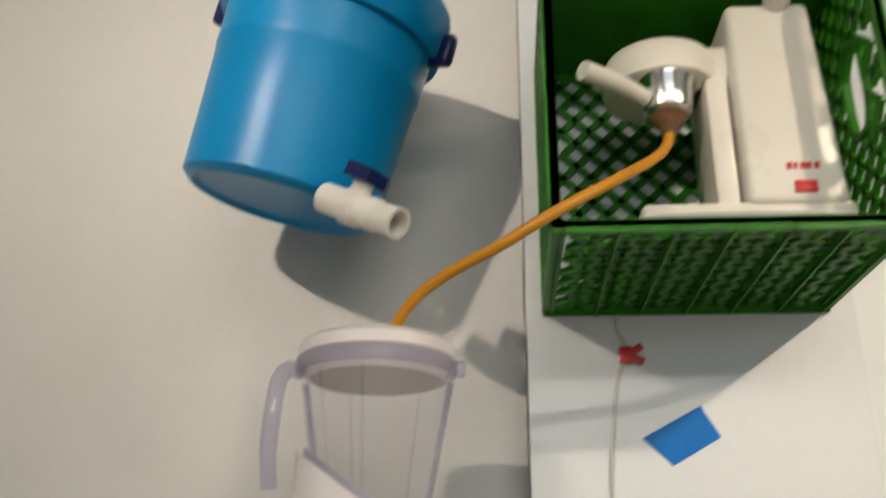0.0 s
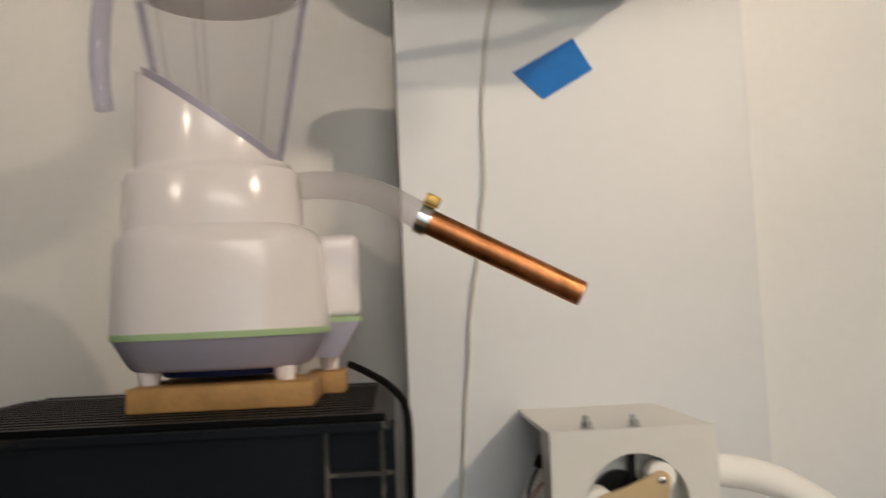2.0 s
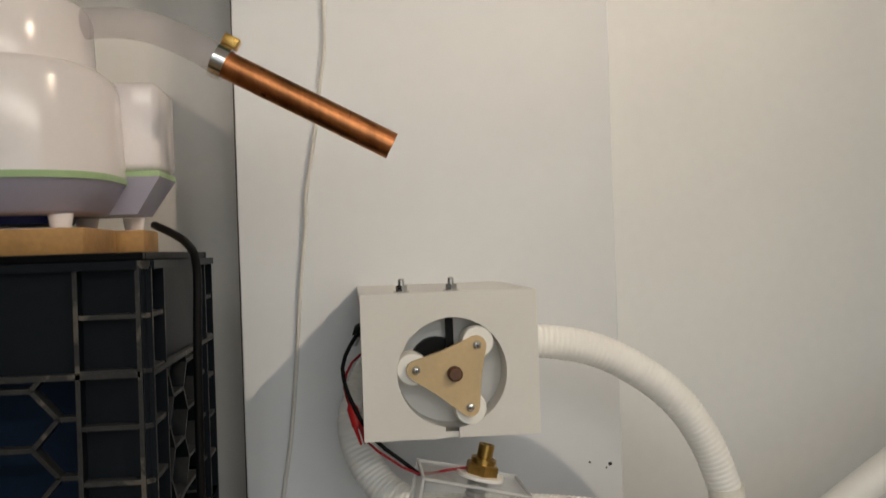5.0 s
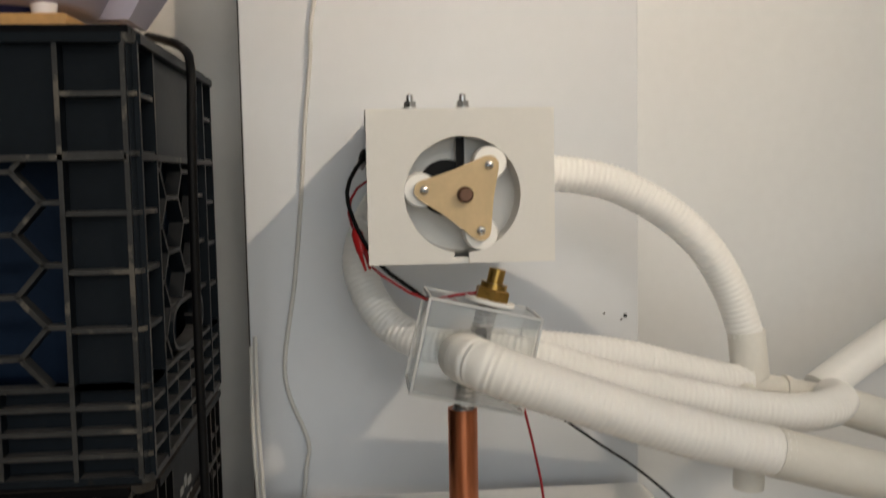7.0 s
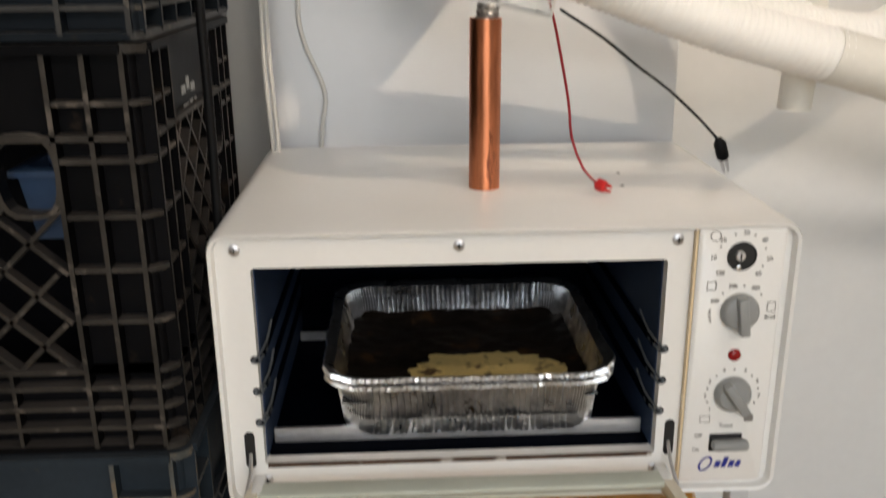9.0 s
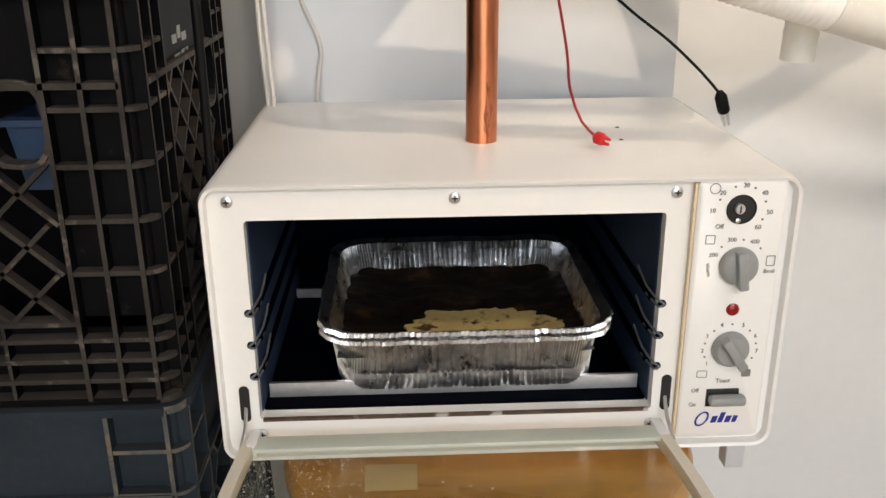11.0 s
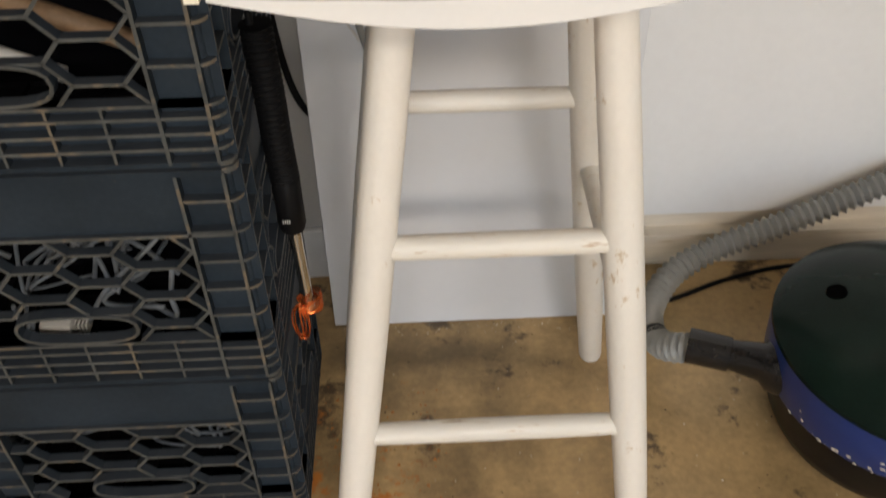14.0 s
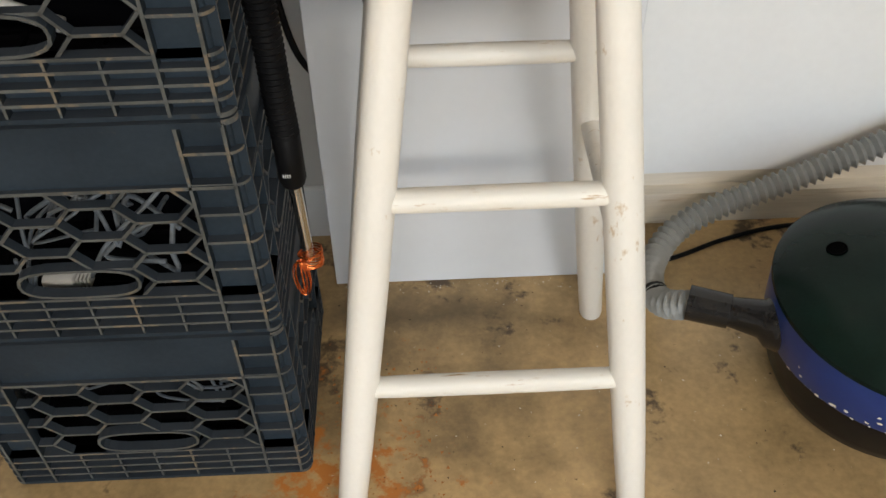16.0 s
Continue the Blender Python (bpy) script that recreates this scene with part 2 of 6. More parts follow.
# ---- shapes ----
OFF = {}


def thing(name, loc, label, category, group="", kind=""):
    ob = new(name)
    ob.empty_display_size = 0.05
    ob.location = loc
    OFF[ob] = Vector(loc)
    return tagged(ob, label, category, group, kind)


def finish(bm, smooth=None):
    bmesh.ops.recalc_face_normals(bm, faces=bm.faces)
    if smooth is not None:
        for f in bm.faces:
            f.smooth = True
        for e in bm.edges:
            if len(e.link_faces) == 2 and e.calc_face_angle(0) > radians(smooth):
                e.smooth = False


def part(name, bm, material, parent, label="", smooth=40):
    finish(bm, smooth)
    off = OFF.get(parent, Vector())
    bmesh.ops.translate(bm, verts=bm.verts, vec=-off)
    me = bpy.data.meshes.new(name)
    bm.to_mesh(me)
    bm.free()
    me.materials.append(M[material])
    ob = new(name, me)
    ob.parent = parent
    OFF[ob] = off
    if label:
        ob["label"] = label
    return ob


def solo(name, bm, material, label="", category="", group="", kind="", smooth=40):
    """A thing of one mesh, with its origin at its own middle."""
    finish(bm, smooth)
    c = sum((v.co for v in bm.verts), Vector()) / max(1, len(bm.verts))
    bmesh.ops.translate(bm, verts=bm.verts, vec=-c)
    me = bpy.data.meshes.new(name)
    bm.to_mesh(me)
    bm.free()
    me.materials.append(M[material])
    ob = new(name, me)
    ob.location = c
    OFF[ob] = c
    return tagged(ob, label, category, group, kind)


def box(bm, x0, x1, y0, y1, z0, z1, bev=0.0, seg=2):
    r = bmesh.ops.create_cube(bm, size=1.0, matrix=Matrix.LocRotScale(((x0 + x1) / 2, (y0 + y1) / 2, (z0 + z1) / 2), None, (abs(x1 - x0), abs(y1 - y0), abs(z1 - z0))))
    if bev:
        es = {e for v in r["verts"] for e in v.link_edges}
        bmesh.ops.bevel(bm, geom=list(es), offset=bev, segments=seg, affect="EDGES", profile=0.5)
    return bm


def boxbm(*a, **k):
    return box(bmesh.new(), *a, **k)


def ring_pts(c, axis, r, n, ref=None):
    axis = Vector(axis).normalized()
    ref = Vector(ref) if ref else (Vector((0, 0, 1)) if abs(axis.z) < 0.9 else Vector((1, 0, 0)))
    u = axis.cross(ref).normalized()
    v = axis.cross(u).normalized()
    return [Vector(c) + r * (math.cos(2 * math.pi * i / n) * u + math.sin(2 * math.pi * i / n) * v) for i in range(n)]


def skin(bm, rings, cap=True, closed=True):
    """Joins rings of points, each as long as the next, into one surface."""
    vs = [[bm.verts.new(p) for p in ring] for ring in rings]
    n = len(vs[0])
    for a, b in zip(vs, vs[1:]):
        for i in range(n if closed else n - 1):
            j = (i + 1) % n
            bm.faces.new((a[i], a[j], b[j], b[i]))
    if cap:
        bm.faces.new(vs[0])
        bm.faces.new(vs[-1])
    return bm


def lathe(bm, base, axis, profile, n=32, cap=True, ref=None):
    """profile: (along the axis, radius)."""
    axis = Vector(axis).normalized()
    return skin(bm, [ring_pts(Vector(base) + axis * h, axis, max(r, 1e-4), n, ref) for h, r in profile], cap)


def rod(bm, a, b, r, r2=None, n=16):
    a, b = Vector(a), Vector(b)
    d = b - a
    return lathe(bm, a, d, [(0, r), (d.length, r if r2 is None else r2)], n)


def smooth_path(pts, step=0.01):
    pts = [Vector(p) for p in pts]
    full = [2 * pts[0] - pts[1]] + pts + [2 * pts[-1] - pts[-2]]
    out = []
    for i in range(1, len(full) - 2):
        p0, p1, p2, p3 = full[i - 1:i + 3]
        k = max(2, int((p2 - p1).length / step))
        for j in range(k):
            t = j / k
            out.append(0.5 * (2 * p1 + (p2 - p0) * t + (2 * p0 - 5 * p1 + 4 * p2 - p3) * t * t + (3 * p1 - p0 - 3 * p2 + p3) * t ** 3))
    out.append(pts[-1])
    return out


def tube(bm, pts, r, n=10, step=0.01, ribs=0.0, pitch=0.005, raw=False):
    """A pipe along a smooth line; ribs: how far its corrugation stands proud."""
    p = pts if raw else smooth_path(pts, step)
    if ribs:
        acc = [0.0]
        for a, b in zip(p, p[1:]):
            acc.append(acc[-1] + (b - a).length)
        total, even, k = acc[-1], [], 0
        count = int(total / (pitch / 4))
        for i in range(count + 1):
            want = total * i / count
            while k < len(p) - 2 and acc[k + 1] < want:
                k += 1
            even.append(p[k].lerp(p[k + 1], (want - acc[k]) / max(1e-9, acc[k + 1] - acc[k])))
        p = even
    up = Vector((0, 0, 1))
    rings, run, u = [], 0.0, None
    for i, c in enumerate(p):
        d = (p[min(i + 1, len(p) - 1)] - p[max(i - 1, 0)]).normalized()
        if u is None:
            u = d.cross(up if abs(d.z) < 0.9 else Vector((1, 0, 0))).normalized()
        u = (u - d * u.dot(d)).normalized()
        v = d.cross(u)
        if i:
            run += (c - p[i - 1]).length
        rad = r(run) if callable(r) else r
        if ribs:
            rad += ribs * math.cos(0.5 * math.pi * i)
        rings.append([c + rad * (math.cos(2 * math.pi * k / n) * u + math.sin(2 * math.pi * k / n) * v) for k in range(n)])
    return skin(bm, rings)


def tubebm(*a, **k):
    return tube(bmesh.new(), *a, **k)


def rrect(x0, x1, z0, z1, r, y, n=6):
    out = []
    for cx, cz, a0 in ((x1 - r, z1 - r, 0), (x0 + r, z1 - r, 90), (x0 + r, z0 + r, 180), (x1 - r, z0 + r, 270)):
        for i in range(n + 1):
            a = radians(a0 + 90 * i / n)
            out.append(Vector((cx + r * math.cos(a), y, cz + r * math.sin(a))))
    return out


def text_bm(body, size, m, depth=0.0002):
    cu = bpy.data.curves.new("lettering", "FONT")
    cu.body, cu.size, cu.align_x, cu.align_y, cu.extrude = body, size, "CENTER", "CENTER", depth
    ob = bpy.data.objects.new("lettering", cu)
    scene.collection.objects.link(ob)
    bpy.context.view_layer.update()
    me = bpy.data.meshes.new_from_object(ob)
    bpy.data.objects.remove(ob)
    bm = bmesh.new()
    bm.from_mesh(me)
    bmesh.ops.transform(bm, matrix=m, verts=bm.verts)
    return bm


# ---- setting ----
def setting(name, bm, material, label, category):
    return solo(name, bm, material, label, category, kind="structure")


def concrete():
    m = mat("stained_concrete", (0.46, 0.31, 0.145), 0.40, vary=0.38, scale=6, bump=0.25, fine=120, spots=(0.10, 0.065, 0.035), spot_scale=11, spot_at=0.58)
    n, l = m.node_tree.nodes, m.node_tree.links
    b = n["Principled BSDF"]
    src = b.inputs["Base Color"].links[0].from_socket
    co = n.new("ShaderNodeTexCoord")
    rust = n.new("ShaderNodeTexNoise")
    rust.inputs["Scale"].default_value, rust.inputs["Detail"].default_value, rust.inputs["Roughness"].default_value = 22, 8, 0.7
    l.new(co.outputs["Object"], rust.inputs["Vector"])
    dist = n.new("ShaderNodeVectorMath")
    dist.operation = "DISTANCE"
    l.new(co.outputs["Object"], dist.inputs[0])
    dist.inputs[1].default_value = (RUST[0], RUST[1], 0.0)
    fall = n.new("ShaderNodeMapRange")
    fall.inputs[1].default_value, fall.inputs[2].default_value, fall.inputs[3].default_value, fall.inputs[4].default_value = 0.05, 0.36, 0.21, -0.12
    l.new(dist.outputs["Value"], fall.inputs[0])
    s = n.new("ShaderNodeMath")
    l.new(rust.outputs["Fac"], s.inputs[0])
    l.new(fall.outputs[0], s.inputs[1])
    rp = n.new("ShaderNodeValToRGB")
    rp.color_ramp.elements[0].position, rp.color_ramp.elements[1].position = 0.66, 0.74
    l.new(s.outputs[0], rp.inputs[0])
    mx = n.new("ShaderNodeMix")
    mx.data_type = "RGBA"
    l.new(rp.outputs[0], mx.inputs[0])
    # ragged darker brown blot under the stool and along the panel
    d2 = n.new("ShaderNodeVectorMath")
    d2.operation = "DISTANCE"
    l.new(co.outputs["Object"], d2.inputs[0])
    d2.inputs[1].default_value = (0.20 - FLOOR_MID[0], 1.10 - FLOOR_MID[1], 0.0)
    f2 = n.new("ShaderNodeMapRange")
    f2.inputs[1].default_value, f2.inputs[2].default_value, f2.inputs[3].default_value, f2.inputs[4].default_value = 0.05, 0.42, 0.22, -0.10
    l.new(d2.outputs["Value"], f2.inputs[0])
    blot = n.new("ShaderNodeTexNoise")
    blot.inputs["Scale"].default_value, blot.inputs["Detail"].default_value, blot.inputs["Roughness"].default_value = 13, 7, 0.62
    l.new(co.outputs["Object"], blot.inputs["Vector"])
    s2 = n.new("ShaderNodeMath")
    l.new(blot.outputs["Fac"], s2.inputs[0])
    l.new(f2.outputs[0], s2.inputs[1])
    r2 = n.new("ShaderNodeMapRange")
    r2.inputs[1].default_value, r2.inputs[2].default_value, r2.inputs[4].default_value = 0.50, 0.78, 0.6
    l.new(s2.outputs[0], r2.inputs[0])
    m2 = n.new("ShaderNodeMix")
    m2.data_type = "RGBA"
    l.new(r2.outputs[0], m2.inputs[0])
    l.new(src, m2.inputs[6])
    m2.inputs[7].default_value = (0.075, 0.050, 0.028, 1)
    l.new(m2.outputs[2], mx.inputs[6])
    mx.inputs[7].default_value = (0.50, 0.18, 0.035, 1)
    l.new(mx.outputs[2], b.inputs["Base Color"])
    return m


FLOOR_MID = (0.4, -0.75)
RUST = (0.09 - FLOOR_MID[0], 0.86 - FLOOR_MID[1])
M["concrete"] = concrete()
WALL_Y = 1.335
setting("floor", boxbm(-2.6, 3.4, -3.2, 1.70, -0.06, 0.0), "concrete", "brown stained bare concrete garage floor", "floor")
setting("wall_north", boxbm(-2.6, 0.50, WALL_Y, WALL_Y + 0.12, 0.0, 3.0), "wall", "off-white painted plaster wall behind the crates", "wall")
setting("wall_north_east", boxbm(0.50, 3.4, WALL_Y, WALL_Y + 0.12, 0.097, 3.0), "rightwall", "smooth white painted board wall", "wall")
# Side walls and ceiling are unseen, added to close the room round the lamps.
setting("wall_west", boxbm(-2.72, -2.6, -3.2, WALL_Y + 0.12, 0.0, 3.0), "wall", "added plain off-white side wall, out of view", "wall")
setting("wall_east", boxbm(3.4, 3.52, -3.2, WALL_Y + 0.12, 0.0, 3.0), "wall", "added plain off-white side wall, out of view", "wall")
setting("ceiling", boxbm(-2.72, 3.52, -3.32, WALL_Y + 0.12, 3.0, 3.1), "ceil", "added plain white ceiling, out of view", "ceiling")


# Unseen wall added behind the camera, with an opening round the fill lamp.
def south_wall():
    bm = bmesh.new()
    for x0, x1, z0, z1 in ((-2.72, -0.8, 0, 3.0), (2.0, 3.52, 0, 3.0), (-0.8, 2.0, 2.6, 3.0)):
        box(bm, x0, x1, -3.32, -3.2, z0, z1)
    setting("wall_south", bm, "wall", "added off-white wall, out of view, with a wide opening", "wall")


south_wall()
bm = boxbm(0.50, 3.4, WALL_Y - 0.012, WALL_Y + 0.10, 0.0, 0.062)
box(bm, 0.50, 3.4, WALL_Y + 0.012, WALL_Y + 0.10, 0.062, 0.097)
setting("curb", bm, "sill", "cream timber sill under the board wall", "curb")
setting("baseboard", boxbm(-2.6, 0.49, WALL_Y - 0.014, WALL_Y, 0.0, 0.10, bev=0.003), "rightwall", "white painted baseboard with a ledge", "baseboard")
# Dark brown for a strip that paints the shaded gap between board and wall.
M["gapdark"] = mat("gap_dark_brown", (0.05, 0.04, 0.032), 0.7, vary=0.3, scale=40, bump=0.2)
PX0, PX1, PY = 0.078, 0.497, 1.245
bm = boxbm(PX0, PX1, PY, PY + 0.012, 0.001, 2.45, bev=0.001, seg=1)
bmesh.ops.bisect_plane(bm, geom=bm.verts[:] + bm.edges[:] + bm.faces[:], plane_co=(0, 0, 0.95), plane_no=(0, 0, 1))
for vert in bm.verts:
    if vert.co.z < 0.9:
        vert.co.y -= 0.033
panel = solo("panel_board", bm, "panel", "tall smooth white panel standing before the wall", "panel")
part("gap_strip", boxbm(PX0 - 0.0012, PX0, PY + 0.0006, PY + 0.0114, 0.955, 2.449), "gapdark", panel, "dark strip standing for the shaded gap beside the board")
for z in (0.35, 1.05, 1.75, 2.3):
    part("batten", boxbm(PX0 + 0.05, PX1 - 0.05, PY + 0.012, WALL_Y, z, z + 0.04), "pine", panel, "pine batten behind the panel")

# ---- stacked milk crates ----


def bar(bm, f, u0, v0, u1, v1, t, d0, d1):
    """A straight rib on a crate's side, from one (u, v) to another; f lays u, v and depth into the world."""
    a, b = Vector((u0, v0)), Vector((u1, v1))
    d = (b - a).normalized()
    p = Vector((-d.y, d.x)) * t / 2
    c = [a - p, b - p, b + p, a + p]
    vs = [bm.verts.new(f(q.x, q.y, d0)) for q in c] + [bm.verts.new(f(q.x, q.y, d1)) for q in c]
    for i in range(4):
        j = (i + 1) % 4
        bm.faces.new((vs[i], vs[j], vs[4 + j], vs[4 + i]))
    bm.faces.new(vs[:4][::-1])
    bm.faces.new(vs[4:])


def slab(bm, f, u0, u1, v0, v1, d0, d1):
    bar(bm, f, u0, (v0 + v1) / 2, u1, (v0 + v1) / 2, abs(v1 - v0), d0, d1)


def oval(bm, f, cu, cv, ru, rv, t, d0, d1, n=20):
    """A standing rim round an oval hand hole."""
    def sup(a, ru_, rv_):
        c, s = math.cos(a), math.sin(a)
        return cu + ru_ * math.copysign(abs(c) ** 0.6, c), cv + rv_ * math.copysign(abs(s) ** 0.8, s)
    rings = [[Vector(f(*sup(2 * math.pi * k / n, ru + e, rv + e), d)) for k in range(n)] for e, d in ((0, d0), (t, d0), (t, d1), (0, d1), (0, d0))]
    skin(bm, rings, cap=False)


def honeycomb(bm, f, u0, u1, v0, v1, hole, t, d0, d1):
    """Flat-topped, wide hexagons; hole: (cu, cv, ru, rv) that stays free."""
    half, flat, h = 0.0375, 0.020, 0.040
    pitch = half + flat

    def free(a, b):
        if not hole:
            return True
        m = ((a[0] + b[0]) / 2, (a[1] + b[1]) / 2)
        return ((m[0] - hole[0]) / (hole[2] + 0.004)) ** 2 + ((m[1] - hole[1]) / (hole[3] + 0.004)) ** 2 > 1

    def put(a, b):
        cl = []
        for p, q in ((a, b), (b, a)):
            u, v = p
            for lim, k in ((u0, 0), (u1, 0), (v0, 1), (v1, 1)):
                low = lim in (u0, v0)
                w = (u, v)[k]
                if (low and w < lim) or (not low and w > lim):
                    den = (q[k] - (u, v)[k])
                    if abs(den) < 1e-9:
                        return
                    s = (lim - w) / den
                    if s < 0 or s > 1:
                        return
                    u, v = u + (q[0] - u) * s, v + (q[1] - v) * s
            cl.append((u, v))
        a, b = cl
        if math.dist(a, b) > 0.003 and free(a, b):
            bar(bm, f, *a, *b, t, d0, d1)
    cols = int((u1 - u0) / pitch) + 3
    rows = int((v1 - v0) / h) + 3
    for i in range(-1, cols):
        cu = u0 + i * pitch
        for j in range(-1, rows):
            cv = v0 + (j + (0.5 if i % 2 else 0)) * h
            put((cu - flat, cv + h / 2), (cu + flat, cv + h / 2))
            put((cu + flat, cv + h / 2), (cu + half, cv))
            put((cu + half, cv), (cu + flat, cv - h / 2))


def diamond(bm, f, u0, u1, v0, v1, hole, t, d0, d1):
    step = 0.038
    k = 0.95
    c = u0 - (v1 - v0) / k - step
    while c < u1 + (v1 - v0) / k + step:
        for sgn in (1, -1):
            prev = None
            n = 14
            for i in range(n + 1):
                v = v0 + (v1 - v0) * i / n
                u = c + sgn * (v - v0) / k
                ok = u0 <= u <= u1 and (not hole or math.hypot((u - hole[0]) / hole[2], (v - hole[1]) / hole[3]) > 1.0)
                if ok and prev:
                    bar(bm, f, *prev, u, v, t, d0, d1)
                prev = (u, v) if ok else None
        c += step


def crate_side(bm, f, w, h, style, e):
    """One side of a crate, u along it from corner to corner."""
    t, D = 0.0032, 0.013
    col = (0.054 if style == 'hex' else 0.060) - (0.013 - e)
    band = (0.26 if style == 'hex' else 0.20) * h
    foot = 0.22 * h
    slab(bm, f, e, w - e, h - 0.006, h, -0.003, D)
    slab(bm, f, e, w - e, 0.0, 0.005, 0.0, D)
    slab(bm, f, e, w - e, h - band - 0.004, h - band, -0.001, D)
    slab(bm, f, col, w - col, h - band, h - 0.006, 0.004, 0.008)
    for a, b in ((e, col), (w - col, w - e)):
        slab(bm, f, a, b, 0.006, h - 0.006, D - 0.003, D)
        rows = 6
        for i in range(1, rows + 1):
            v = h - i * (h - foot) / rows
            slab(bm, f, a, b, v - t / 2, v + t / 2, 0, D)
    verts = [e, col, w - col, w - e]
    if style == "diamond":
        verts += [(e + col) / 2, w - (e + col) / 2]
    for u in verts:
        bar(bm, f, u, 0.003, u, h - 0.004, t, -0.001, D)
    for i in range(1, 4):
        v = foot * i / 4 + 0.003
        slab(bm, f, e, w - e, v - t / 2, v + t / 2, 0, D)
    slab(bm, f, e, w - e, foot - t / 2, foot + t / 2, 0, D)
    n = int((w - 2 * col) / 0.045)
    for i in range(1, n):
        u = col + (w - 2 * col) * i / n
        bar(bm, f, u, 0.003, u, foot, t * 0.8, 0.001, D)
    slab(bm, f, col, w - col, 0.006, foot, D - 0.002, D)
    if style == "diamond":
        hole = (w - 0.080, 0.1965, 0.018, 0.025)
        diamond(bm, f, col, w - col, foot, h - band, hole, t, 0.003, D - 0.001)
        oval(bm, f, *hole, t, 0, D)
    else:
        hole = (w / 2, foot + 0.022, 0.058, 0.017)
        honeycomb(bm, f, col, w - col, foot, h - band - 0.004, hole, t, 0.002, D)
        oval(bm, f, *hole, t, 0, D)


# Crate bottoms are coloured black to hold the shade inside.
M["crate_floor"] = mat("shade_black_plastic", (0.004, 0.004, 0.005), 0.7, vary=0.4, scale=20, spec=0.05)


def scuff(ob, material, outer):
    """Give the faces on the outermost edges of the ribs their worn lip."""
    off = OFF.get(ob, Vector())
    ob.data.materials.append(M[material + "_edge"])
    for f in ob.data.polygons:
        if abs(f.normal.z) < 0.5 and outer(f.center + off) and f.area < 0.0015:
            f.material_index = 1


def crate(label, x0, x1, y0, y1, z0, h, style, material, e=0.013):
    c = thing("milk_crate", ((x0 + x1) / 2, (y0 + y1) / 2, z0), label, "crate", "stacked milk crates")
    w, d = x1 - x0, y1 - y0
    sides = {
        "front_side": (lambda u, v, k: (x0 + u, y0 + k, z0 + v), w),
        "back_side": (lambda u, v, k: (x1 - u, y1 - k, z0 + v), w),
        "flank_side": (lambda u, v, k: (x1 - k, y0 + u, z0 + v), d),
        "other_flank": (lambda u, v, k: (x0 + k, y1 - u, z0 + v), d),
    }
    for name, (f, length) in sides.items():
        bm = bmesh.new()
        crate_side(bm, f, length, h, style, e)
        scuff(part(name, bm, material, c, smooth=None), material, lambda q: min(q.x - x0, x1 - q.x, q.y - y0, y1 - q.y) < 0.0045)
    for sx, cx in ((1, x1 - e), (-1, x0 + e)):
        for sy, cy in ((-1, y0 + e), (1, y1 - e)):
            bm = bmesh.new()

            def col(rad, za, zb):
                arc = [(cx + sx * rad * math.cos(radians(a)), cy + sy * rad * math.sin(radians(a))) for a in range(0, 91, 15)]
                inn = [(cx + sx * (rad - 0.003) * math.cos(radians(a)), cy + sy * (rad - 0.003) * math.sin(radians(a))) for a in range(90, -1, -15)]
                ring = arc + inn
                skin(bm, [[Vector((x, y, za)) for x, y in ring], [Vector((x, y, zb)) for x, y in ring]])
            col(min(0.006, e - 0.002), z0 + 0.004, z0 + h - 0.004)
            foot = 0.22 * h
            zs = [(0, 0.005), (h - 0.006, h)] + [(h - i * (h - foot) / 6 - 0.0016, h - i * (h - foot) / 6 + 0.0016) for i in range(1, 7)] + [(foot * i / 4 + 0.0014, foot * i / 4 + 0.0046) for i in range(1, 4)]
            for a, b in zs:
                arc = [(cx + sx * e * math.cos(radians(q)), cy + sy * e * math.sin(radians(q))) for q in range(0, 91, 15)] + [(cx, cy)]
                skin(bm, [[Vector((x, y, z0 + a)) for x, y in arc], [Vector((x, y, z0 + b)) for x, y in arc]])
            scuff(part("corner_post", bm, material, c, smooth=None), material, lambda q: math.hypot(q.x - cx, q.y - cy) > e - 0.0008)
    bm = bmesh.new()
    n = 9
    fb = lambda u, v, k: (x0 + u, y0 + v, z0 + 0.004 + k)
    slab(bm, fb, 0.012, w - 0.012, 0.012, d - 0.012, 0.0, 0.003)
    for i in range(n + 1):
        u = 0.02 + (w - 0.04) * i / n
        bar(bm, fb, u, 0.014, u, d - 0.014, 0.004, 0.003, 0.009)
        v = 0.02 + (d - 0.04) * i / n
        bar(bm, fb, 0.014, v, w - 0.014, v, 0.004, 0.003, 0.008)
    bmesh.ops.remove_doubles(bm, verts=bm.verts, dist=1e-5)
    tagged(part("bottom_grid", bm, "crate_floor", c, "bottom grid blackened for the crate's inner shade", smooth=None), kind="stuff")
    return c


CX0, CX1, CY0, CY1, CH = -0.318, 0.060, 0.884, 1.165, 0.2775
crate("dusty blue-grey plastic milk crate standing on the floor", CX0, CX1, CY0, CY1, 0.001, CH, "hex", "crate")
crate("blue-grey plastic milk crate full of white cables", CX0, CX1, CY0, CY1, 0.2805, CH, "hex", "crate")
crate("blue-grey plastic milk crate with sticks and scraps inside", CX0, CX1, CY0, CY1, 0.5600, CH, "hex", "crate")
black_crate = crate("black lattice milk crate, dusty along its ribs", CX0, CX1 - 0.002, CY0 + 0.002, CY1, 0.8395, CH, "diamond", "crate_black")
crate("grey honeycomb milk crate in a shade-darkened colour, carrying the blender", CX0, CX1, CY0, CY1, 1.1190, CH + 0.012, "hex", "crate_dark", 0.007)

